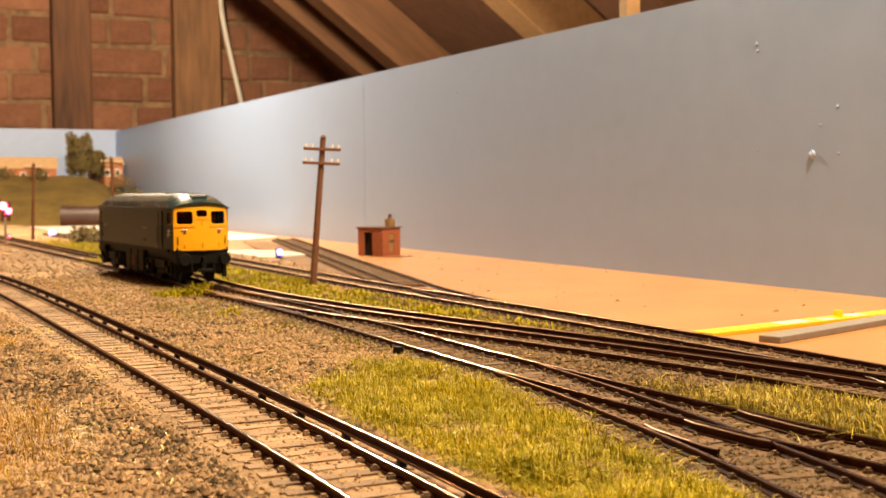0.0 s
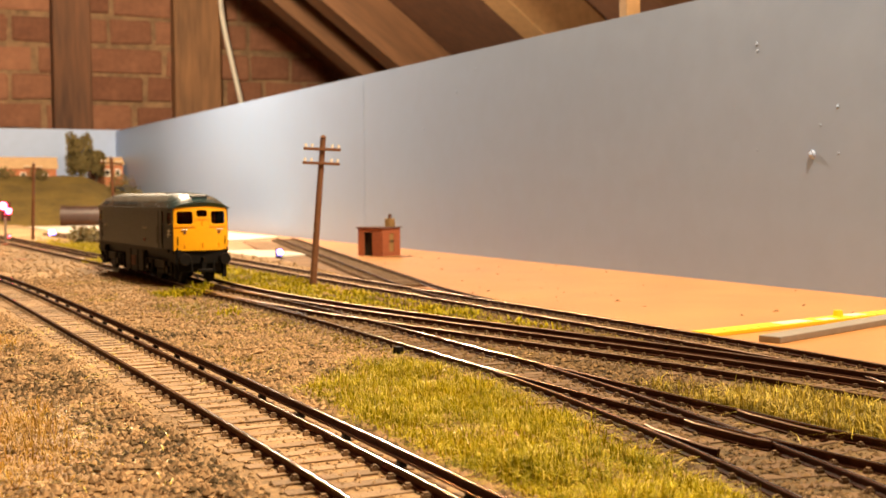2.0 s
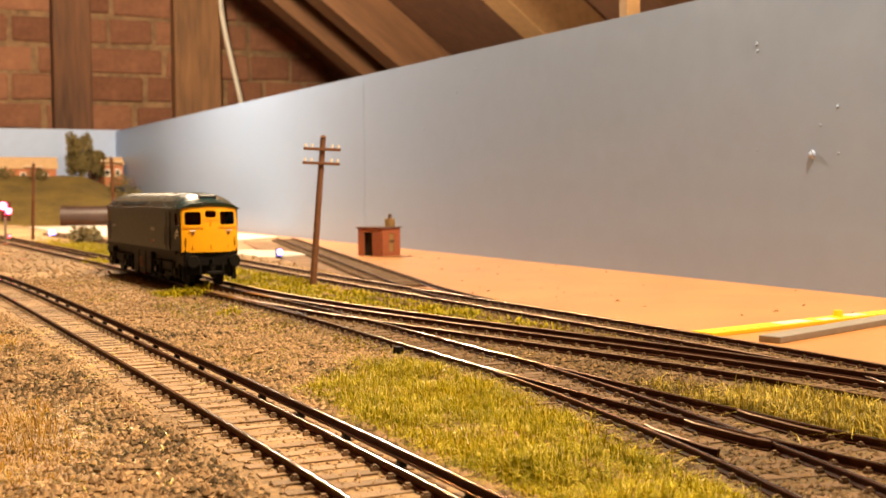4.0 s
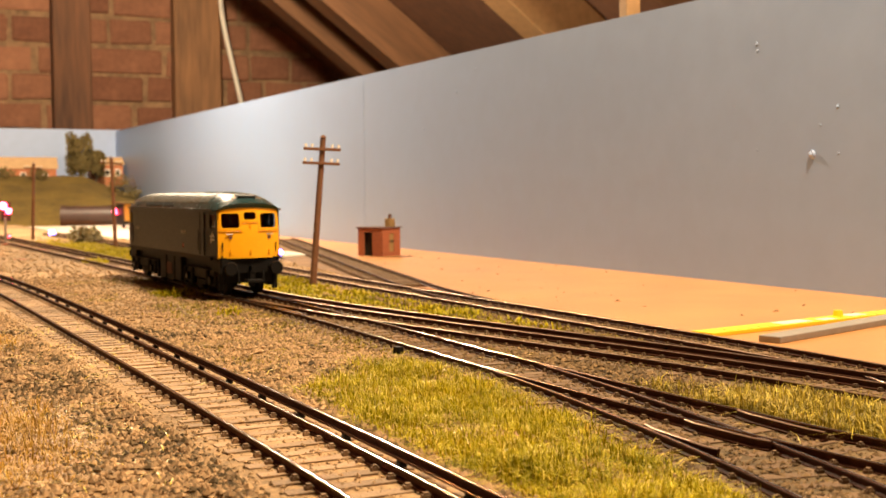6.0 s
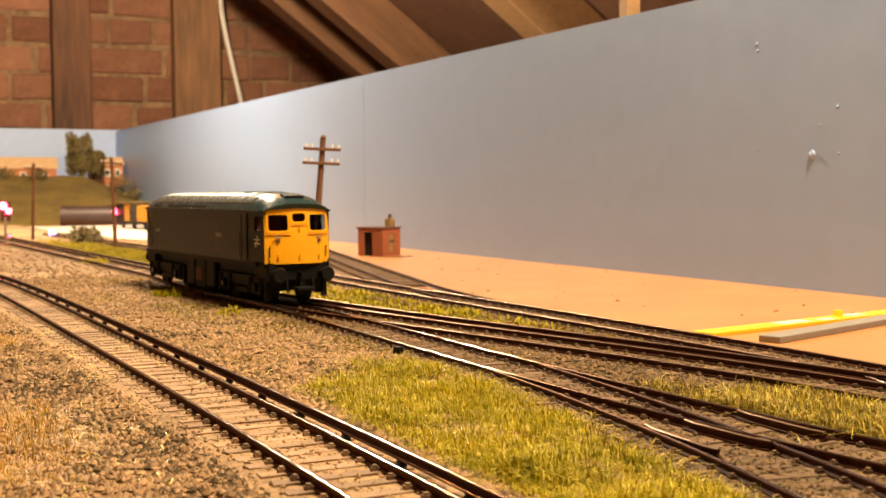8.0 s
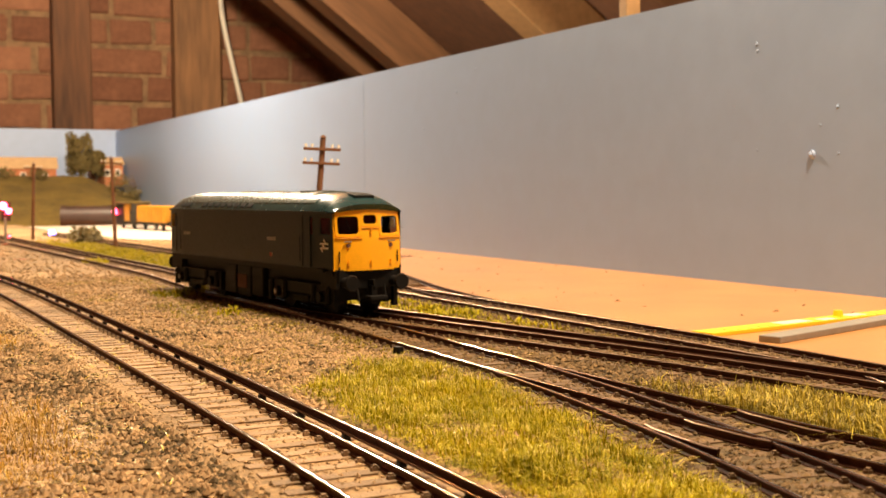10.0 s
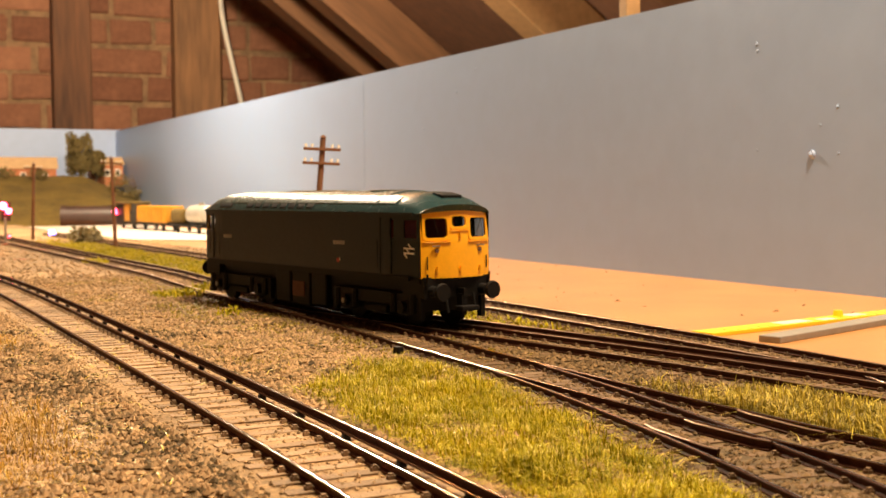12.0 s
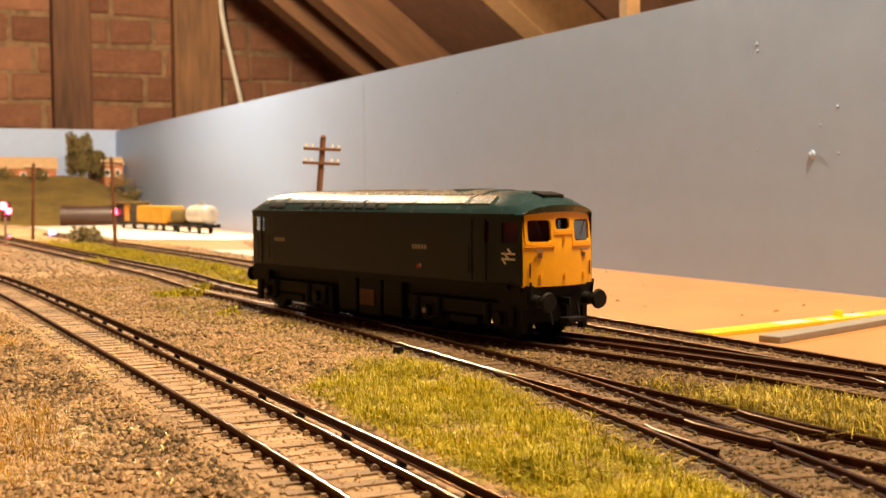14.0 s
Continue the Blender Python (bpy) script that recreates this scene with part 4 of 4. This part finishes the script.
def strip(name, a, b, w, h, z, material, label, lumps=()):
    a, b = Vector(a), Vector(b)
    d = b - a
    ob = part(name, box(B(), 0, d.length, -w / 2, w / 2, 0, h, min(h, w) * 0.15), M[material], m=Matrix.Translation((a.x, a.y, z)) @ Matrix.Rotation(math.atan2(d.y, d.x), 4, "Z"))
    return tagged(ob, label, "ruler" if "rule" in name else "strip")


rule = strip("folding_rule", (0.278, 0.366, 0), (0.52, 0.4135, 0), 0.0105, 0.0016, -0.0062, "rule_y", "yellow folding rule lying on bare board")
bm = B()
for i in range(28):
    box(bm, 0.012 + i * 0.006, 0.0124 + i * 0.006, -0.005, -0.005 + (0.005 if i % 5 == 0 else 0.003), 0.0016, 0.00165)
part("scale_marks", bm, M["hutdark"], rule)
part("rivet", cyl(B(), (0.088, 0.002, 0.0012), (0.088, 0.002, 0.0042), 0.0024, 0.0018), M["rule_y"], rule, smooth=True)
for x0, x1, y0, y1 in ((0.045, 0.064, -0.0035, 0.004), (0.070, 0.079, -0.0045, 0.001), (0.092, 0.104, -0.002, 0.0045)):
    part("worn_patch", box(B(), x0, x1, y0, y1, 0.0013, 0.00168), M["cable"], rule, "pale worn patch")
strip("grey_strip", (0.287, 0.338, 0), (0.43, 0.386, 0), 0.0090, 0.0026, -0.0062, "rule_g", "thin grey plastic strip lying on bare board")


def plate(name, pts, z, material, label, th=0.0012):
    bm = B()
    top = [bm.verts.new((x, y, z)) for x, y in pts]
    low = [bm.verts.new((x, y, z - th)) for x, y in pts]
    bm.faces.new(top), bm.faces.new(low)
    for i in range(len(pts)):
        j = (i + 1) % len(pts)
        bm.faces.new((top[i], top[j], low[j], low[i]))
    return tagged(part(name, bm, M[material]), label, "card", kind="structure")


plate("hardstanding", ((0.205, 2.20), (0.40, 2.20), (0.44, 1.45), (0.36, 1.36), (0.262, 1.46), (0.215, 1.80)), -0.0048, "whiteboard", "white card hardstanding under the parked wagons")
plate("card_ramp", ((0.268, 1.12), (0.325, 1.07), (0.330, 0.985), (0.275, 0.955)), -0.0035, "whiteboard", "white card laid beside the siding", 0.0026)
plate("siding_bed", ((0.254, 0.56), (0.283, 0.68), (0.318, 0.82), (0.345, 0.94), (0.382, 1.12), (0.408, 1.30), (0.360, 1.33), (0.325, 1.15), (0.300, 0.98), (0.268, 0.86), (0.246, 0.72)), -0.0050, "darkballast", "dark brown ballast bed of a curving siding", 0.0010)
QS = (0.2412, 0.400, 1.60, -1.15, 0, 0, 0, 0.2)
sid = empty("siding_track", pose(0, 0, 0), "model siding track curving away over dark ballast", "railway track", "model railway tracks")
for sd in (-1, 1):
    rail(offset(line(QS, 0.09, 0.92), sd * (GAUGE / 2 + 0.0005), -0.0005), sid, material="rail_dull")
sleepers(line(QS, 0.22, 0.92), sid, mesh=DARK_SLEEPER)


def lumps(name, spots, material, label, category):
    """Filled screw heads and blobs on the painted board."""
    for y, z, r in spots:
        bm = B()
        bmesh.ops.create_uvsphere(bm, u_segments=12, v_segments=8, radius=r)
        for v in bm.verts:
            v.co.x *= 0.35
        ob = part(name, bm, M[material], smooth=True, m=pose(BW, y, z))
        tagged(ob, label, category, "filled screw heads")


lumps("screw_filler", ((0.553, 0.135, 0.0013), (0.552, 0.131, 0.0010), (0.487, 0.094, 0.0012), (0.486, 0.069, 0.0009), (0.552, 0.073, 0.0008), (0.924, 0.157, 0.0013), (0.962, 0.140, 0.0014), (1.277, 0.161, 0.0016), (1.035, 0.111, 0.0011), (1.229, 0.104, 0.0014), (0.748, 0.022, 0.0009), (0.500, 0.085, 0.0008)), "board", "small filled screw head painted over on the board", "filler")
bm = B()
cyl(bm, (0, 0, 0), (-0.0012, 0, 0), 0.0026, 0.0021, 14)
cyl(bm, (-0.0012, 0, 0), (-0.0022, 0, 0), 0.0016, 0.0006, 10)
tagged(part("wall_knob", bm, M["endboard"], smooth=True, m=pose(BW, 0.506, 0.069)), "small pale plastic stud pushed into the painted board", "stud")
bm = B()
box(bm, BW - 0.0003, BW, 1.194, 1.200, -0.006, 0.1755)
tagged(part("backboard_joint", bm, M["board"]), "filled vertical joint between two painted boards", "joint", kind="structure")
tagged(part("batten", box(B(), 0.4745, 0.4865, 0.712, 0.722, -0.02, 0.45, 0.001), M["pale_wood"]), "upright pale pine batten behind the backboard", "batten")
tagged(part("track_pin", box(B(), -0.0013, 0.0013, -0.0012, 0.0012, -0.001, 0.0036, 0.0003), M["black"], m=pose(0.1445, 0.3475, -0.0034, 0, 0, 20)), "small black plastic block standing on ballast", "block")
bm = B()
cyl(bm, (0, 0, 0), (0.004, -0.016, 0), 0.0006, seg=8)
tagged(part("point_rod", bm, M["steel"], m=pose(0.152, 0.352, -0.0026)), "short bright point rod lying beside the rail", "rod")


def check_rail(a, b, owner, name="check_rail", material="rail"):
    """A short rail with flared ends between two points."""
    a, b = Vector((*a, 0)), Vector((*b, 0))
    d = (b - a).normalized()
    n = Vector((-d.y, d.x, 0)) * 0.0008
    return rail([tuple(a + n), tuple(a.lerp(b, 0.15)), tuple(a.lerp(b, 0.85)), tuple(b + n)], owner, name, material)


lead, cross, branch, loop = (bpy.data.objects[k] for k in ("yard_lead_track", "crossover_track", "branch_track", "loop_track"))
check_rail((0.1425, 0.208), (0.1408, 0.181), lead, material="rail_dull")
check_rail((0.1705, 0.212), (0.1702, 0.184), cross, material="rail_dull")
check_rail((0.1530, 0.208), (0.1545, 0.182), lead, "wing_rail", "rail_dull")
check_rail((0.2360, 0.243), (0.2265, 0.219), loop, "point_blade")
for q, s0, s1, owner in ((QB, 0.50, 0.62, branch), (QD1, 0.30, 0.42, cross)):
    rail(offset(line(q, s0, s1), 0.0068 if q is QB else -0.0068), owner, "point_blade")


def shavings():
    """Dark sawdust flakes and dabs on the bare board."""
    rr = np.random.RandomState(8)
    v, f = [], []
    for i in range(150):
        x, y = rr.uniform(0.265, 0.45), rr.uniform(0.36, 1.0)
        if x < np.interp(y, EDGE_Y, EDGE_X) + 0.004 or rr.rand() < 0.4:
            continue
        s, a = 0.0006 + 0.0016 * rr.rand() ** 3, rr.rand() * 3.14
        c, d = np.cos(a) * s, np.sin(a) * s
        k = len(v)
        z = -0.0061
        v += [(x - c, y - d, z), (x + d * 0.4, y - c * 0.4, z), (x + c, y + d, z), (x - d * 0.4, y + c * 0.4, z), (x, y, z + s * 0.5)]
        f += [(k, k + 1, k + 4), (k + 1, k + 2, k + 4), (k + 2, k + 3, k + 4), (k + 3, k, k + 4)]
    return mesh_object("sawdust", v, f, M["darkballast"], "dark crumbs and sawdust strewn over the bare board", "debris", "stuff")


shavings()
# small white blocks stand in for bright shine on the rails
for x, y, a in ((0.1335, 0.985, 80), (0.1450, 0.757, 75)):
    tagged(part("rail_joiner", box(B(), -0.0050, 0.0050, -0.0009, 0.0009, -0.001, 0.0016, 0.0004), M["cable"], m=pose(x, y, -0.0030, 0, 0, a)), "small white block standing for the shine on the rail", "scrap")
bm = B()
box(bm, -0.012, 0.012, -0.004, 0.004, -0.001, 0.0018, 0.0006)
tagged(part("brick_scrap", bm, M["hutbrick"], m=pose(0.086, 1.037, -0.0050, 0, 0, 20)), "flat red brick coloured strip lying on ballast", "strip")


# ---- far end ----
def shunter_train():
    base = Vector((0.339, 2.055, -0.0048))
    way = (Vector((0.388, 1.60, -0.0048)) - base).normalized()
    m = Matrix.Translation(base) @ Matrix.Rotation(math.atan2(way.y, way.x), 4, "Z")

    def chassis(ob, length):
        part("chassis", box(B(), 0.002, length - 0.002, -0.013, 0.013, 0.0085, 0.0125, 0.0005), M["black"], ob)
        for x in (0.2, 0.8):
            bm = B()
            for y in (-0.0085, 0.0085):
                cyl(bm, (length * x, y - 0.001, 0.0068), (length * x, y + 0.001, 0.0068), 0.0068, seg=20)
            part("wheel_set", bm, M["black"], ob)
        for x in (0, length):
            bm = B()
            for y in (-0.0085, 0.0085):
                cyl(bm, (x - 0.003, y, 0.0115), (x + 0.003, y, 0.0115), 0.0025)
            part("buffer", bm, M["black"], ob)

    a = empty("brake_wagon", m @ pose(0.042, 0, 0), "small black and yellow wagon with a red tail lamp", "wagon", "parked wagons")
    chassis(a, 0.108)
    part("body", box(B(), 0.004, 0.050, -0.015, 0.015, 0.0125, 0.040, 0.0008), M["black"], a)
    part("yellow_panel", box(B(), 0.050, 0.076, -0.0152, 0.0152, 0.0125, 0.040, 0.0008), M["wag_yellow"], a, "yellow end panel")
    part("bonnet", box(B(), 0.076, 0.104, -0.0140, 0.0140, 0.0125, 0.030, 0.0010), M["hutdark"], a)
    part("roof", box(B(), 0.002, 0.092, -0.0165, 0.0165, 0.0405, 0.0435, 0.0012), M["bank"], a, "olive yellow roof")
    part("corner_post", box(B(), 0.089, 0.091, -0.0150, 0.0150, 0.030, 0.0405), M["hutdark"], a)
    bm = B()
    bmesh.ops.create_uvsphere(bm, u_segments=14, v_segments=10, radius=0.0052)
    part("tail_lamp", bm, M["led_red"], a, "glowing red tail lamp", smooth=True, m=pose(0.001, -0.0165, 0.0270))
    b = empty("open_wagon", m @ pose(0.157, 0, 0), "yellow engineering wagon with ribbed sides", "wagon", "parked wagons")
    chassis(b, 0.150)
    part("body", box(B(), 0.004, 0.146, -0.0150, 0.0150, 0.0125, 0.0375, 0.0015), M["wag_yellow"], b, "yellow box body")
    for i in range(9):
        part("rib", box(B(), 0.010 + i * 0.016, 0.012 + i * 0.016, -0.0160, 0.0160, 0.0125, 0.036), M["wag_yellow"], b)
    c = empty("tank_wagon", m @ pose(0.314, 0, 0), "silver tank wagon on a black chassis", "wagon", "parked wagons")
    chassis(c, 0.150)
    part("tank", cyl(B(), (0.078, 0, 0.0260), (0.140, 0, 0.0260), 0.0135, seg=28), M["silver"], c, "silver tank barrel", smooth=True)
    bm = B()
    bmesh.ops.create_uvsphere(bm, u_segments=20, v_segments=12, radius=0.0135)
    for v in bm.verts:
        v.co.x *= 0.35
    part("tank_end", bm, M["silver"], c, smooth=True, m=pose(0.140, 0, 0.0260))
    part("hatch", cyl(B(), (0.11, 0, 0.038), (0.11, 0, 0.0425), 0.004), M["silver"], c)
    part("load", box(B(), 0.006, 0.066, -0.013, 0.013, 0.0125, 0.034, 0.006), M["bank"], c, "olive covered load")


shunter_train()
bm = B()
cyl(bm, (0.272, 2.235, 0.0120), (0.44, 2.19, 0.0120), 0.0185, seg=28)
cyl(bm, (0.268, 2.236, 0.0120), (0.276, 2.234, 0.0120), 0.0195, seg=28)
tagged(part("drain_pipe", bm, M["tank_dark"], smooth=True), "dark brown plastic pipe lying at the bank", "pipe")


def embankment():
    nx, ny = 70, 30
    verts, faces = [], []
    for j in range(ny):
        for i in range(nx):
            x, v = -0.5 + 0.955 * i / (nx - 1), j / (ny - 1)
            y = 2.28 + 0.50 * v
            top = 0.098 - 0.045 * max(0.0, (x - 0.36) / 0.1)
            z = -0.007 + top * min(1.0, v / 0.62) ** 0.8 + 0.010 * (float(fbm(x, y, 25, 31)) - 0.5) * min(1, v * 6)
            verts.append((x, y, z))
    for j in range(ny - 1):
        for i in range(nx - 1):
            k = j * nx + i
            faces.append((k, k + 1, k + nx + 1, k + nx))
    return mesh_object("embankment", verts, faces, M["bank"], "olive green grassy embankment at the end board", "embankment", "structure", True)


embankment()


def clump_cloud(n, centre, spread, size, seed):
    """Many small leaf clumps round a centre."""
    rr = np.random.RandomState(seed)
    v, f = [], []
    while len(f) < n * 2:
        p = rr.normal(size=3) * 0.5
        if np.linalg.norm(p) > 1.05:
            continue
        c = np.array(centre) + p * np.array(spread)
        s = size * (0.5 + rr.rand())
        a, b = rr.normal(size=3), rr.normal(size=3)
        a /= np.linalg.norm(a)
        b -= a * a.dot(b)
        b /= np.linalg.norm(b)
        k = len(v)
        v += [tuple(c - a * s), tuple(c + b * s * 0.6), tuple(c + a * s), tuple(c - b * s * 0.6)]
        f += [(k, k + 1, k + 2), (k, k + 2, k + 3)]
    return v, f


def tree(x, y, z, h, w, seed, label):
    ob = empty("tree", pose(x, y, z), label, "tree")
    bm = B()
    cyl(bm, (0, 0, -0.004), (0.002, 0, h * 0.5), h * 0.035, h * 0.02, 10)
    for k in range(6):
        a = k * 1.1
        cyl(bm, (0.001, 0, h * (0.3 + 0.05 * k)), (w * 0.35 * math.cos(a), w * 0.35 * math.sin(a), h * (0.55 + 0.06 * k)), h * 0.012, h * 0.005, 6)
    part("trunk", bm, M["bark"], ob)
    V, F = [], []
    rr = random.Random(seed)
    for k in range(20):
        c = (rr.uniform(-0.36, 0.36) * w, rr.uniform(-0.3, 0.3) * w, h * rr.uniform(0.30, 0.92))
        v, f = clump_cloud(300, c, (w * 0.26, w * 0.26, h * 0.15), 0.0026, seed * 50 + k)
        n = len(V)
        V += v
        F += [tuple(i + n for i in t) for t in f]
    me = bpy.data.meshes.new("crown")
    me.from_pydata(V, [], F)
    me.materials.append(M["leaf"])
    c = new("crown", me)
    c.parent = ob
    return ob


tree(0.352, 2.60, 0.070, 0.112, 0.050, 5, "tall olive brown model tree on the embankment")
tree(0.388, 2.62, 0.075, 0.070, 0.045, 6, "small olive model tree beside the houses")


def bush(x, y, z, s, seed, label, material="leaf"):
    v, f = clump_cloud(420, (0, 0, s * 0.42), (s, s * 0.8, s * 0.62), 0.0024, seed)
    me = bpy.data.meshes.new("bush")
    me.from_pydata(v, [], f)
    me.materials.append(M[material])
    ob = new("bush", me)
    ob.matrix_basis = pose(x, y, z)
    return tagged(ob, label, "bush", "model bushes")


bush(0.4250, 2.55, 0.062, 0.034, 11, "dark green model bush on the embankment")
bush(0.445, 2.50, 0.040, 0.030, 12, "dark green model bush against the backboard")
bush(0.198, 2.58, 0.082, 0.026, 13, "olive model bush on top of the bank")
bush(0.262, 2.55, 0.085, 0.022, 14, "olive model bush below the houses")
bush(0.186, 1.345, -0.003, 0.019, 15, "grey green model bush beside the loop track", "leaf_pale")
bush(0.194, 1.375, -0.003, 0.015, 16, "small grey green bush beside the branch", "leaf_pale")


def terrace(x0, x1, y0, y1, z, h, rh, label, windows):
    ob = empty("house_terrace", pose((x0 + x1) / 2, y0, z), label, "house", "model houses")
    w, d = x1 - x0, y1 - y0
    part("wall", box(B(), -w / 2, w / 2, 0, d, 0, h), M["terra"], ob)
    bm = B()
    q = [bm.verts.new(c) for c in ((-w / 2 - 0.004, -0.004, h), (w / 2 + 0.004, -0.004, h), (w / 2 + 0.004, d, h), (-w / 2 - 0.004, d, h), (-w / 2 - 0.004, d * 0.5, h + rh), (w / 2 + 0.004, d * 0.5, h + rh))]
    for f in ((0, 1, 5, 4), (2, 3, 4, 5), (0, 4, 3), (1, 2, 5), (0, 3, 2, 1)):
        bm.faces.new([q[i] for i in f])
    part("roof", bm, M["slate"], ob, "tan card roof")
    for i in range(windows):
        x = -w / 2 + w * (i + 0.5) / windows
        win = part("window", box(B(), x - 0.006, x + 0.006, -0.001, 0.001, h * 0.45, h * 0.8), M["cable"], ob, "pale window")
        part("pane", box(B(), x - 0.004, x + 0.004, -0.0014, -0.0009, h * 0.5, h * 0.75), M["hutdark"], win)
    return ob


terrace(-0.10, 0.315, 2.69, 2.745, 0.072, 0.036, 0.026, "long terrace of red brick model houses with tan roofs", 9)
terrace(0.385, 0.452, 2.66, 2.72, 0.070, 0.046, 0.018, "red brick model house with a tan roof on the bank", 3)

# ---- loft clutter ----
cu = bpy.data.curves.new("cable", "CURVE")
cu.dimensions, cu.bevel_depth, cu.bevel_resolution = "3D", 0.0062, 3
sp = cu.splines.new("BEZIER")
way = ((0.735, GY - 0.075, 1.0), (0.7489, GY - 0.075, 0.5386), (0.7578, GY - 0.075, 0.4685), (0.7726, GY - 0.075, 0.3984), (0.7985, GY - 0.075, 0.2823), (0.86, GY - 0.06, 0.0))
sp.bezier_points.add(len(way) - 1)
for b_, c_ in zip(sp.bezier_points, way):
    b_.co = c_
    b_.handle_left_type = b_.handle_right_type = "AUTO"
cu.materials.append(M["cable"])
tagged(new("cable", cu), "white electric cable hanging down beside the post", "cable")

# bricks of the gable that stand proud of the mortar
gable = bpy.data.objects["wall_gable"]


def brick_mesh(length):
    bm = B()
    box(bm, 0, length, 0, 0.02, 0, 0.060, 0.005)
    rv = random.Random(int(length * 1000))
    for v in bm.verts:
        v.co += Vector((rv.uniform(-0.003, 0.003), 0, rv.uniform(-0.003, 0.003)))
    me = bpy.data.meshes.new("brick")
    bm.to_mesh(me)
    bm.free()
    me.materials.append(M["brick"])
    return me


# courses seen over the end board: height of the bed joint and the upright joints along it; the rest repeats them
COURSES = ((0.2055, (-0.07, 0.147, 0.328, 0.542, 0.760, 0.87)), (0.2770, (0.03, 0.251, 0.370, 0.571, 0.775, 0.880)), (0.3445, (-0.09, 0.128, 0.309, 0.4165, 0.623, 0.842)), (0.4200, (0.04, 0.253, 0.383, 0.484, 0.595, 0.753, 0.839)), (0.4920, (-0.05, 0.165, 0.380, 0.490, 0.705, 0.815)))
rb = random.Random(4)
SIZES = {}


def lay_brick(x0, x1, z, h):
    size = round(max(0.05, x1 - x0 - 0.013), 2)
    if size not in SIZES:
        SIZES[size] = brick_mesh(size)
    ob = new("brick", SIZES[size])
    ob.parent = gable
    ob.matrix_basis = pose((x0 + x1 - size) / 2, GY - 0.004 - rb.uniform(0, 0.005), z + 0.005 + rb.uniform(-0.002, 0.002), 0, rb.uniform(-0.8, 0.8), rb.uniform(-0.6, 0.6))


for k in range(-6, 12):
    z, joints = COURSES[k % 5]
    z += 0.3590 * (k // 5)
    joints = [joints[0] - 0.22 * i for i in range(2, 0, -1)] + list(joints)
    while joints[-1] < 1.35:
        joints.append(joints[-1] + (0.110 if len(joints) % 4 == 0 else 0.222))
    for x0, x1 in zip(joints[:-1], joints[1:]):
        lay_brick(x0, x1, z, 0.072)


# ---- what moves ----
def loco_pose(s):
    """The engine rides on two bogie centres 116 mm apart."""
    a, b = BRANCH[int(round((s - 0.058) * 2000))], BRANCH[int(round((s + 0.058) * 2000))]
    turn = math.atan2(a[1] - b[1], a[0] - b[0])
    k = (s - 0.55) / 0.16
    side = -0.0004 - 0.0014 * k
    return pose((a[0] + b[0]) / 2 - side * math.sin(turn), (a[1] + b[1]) / 2 + side * math.cos(turn), 0, 0, 0, math.degrees(turn + 0.028 + 0.019 * k))


def wheel_pose(x, t):
    """A wheel set rolls by the way that the engine has gone since the start."""
    return pose(x, 0, 0.0072, 0, math.degrees((LOCO_S[0][1] - way_at(t)) / 0.0072), 0)


def way_at(t):
    for (t0, s0), (t1, s1) in zip(LOCO_S[:-1], LOCO_S[1:]):
        if t <= t1:
            return s0 + (s1 - s0) * (t - t0) / (t1 - t0)
    return LOCO_S[-1][1]


def motions():
    walk(loco, [(t, loco_pose(s)) for t, s in LOCO_S])
    times = [0.0, 3.2] + [3.5 + 0.25 * i for i in range(43)]
    for ob, x in wheel_sets:
        walk(ob, [(t, wheel_pose(x, t)) for t in times])


motions()
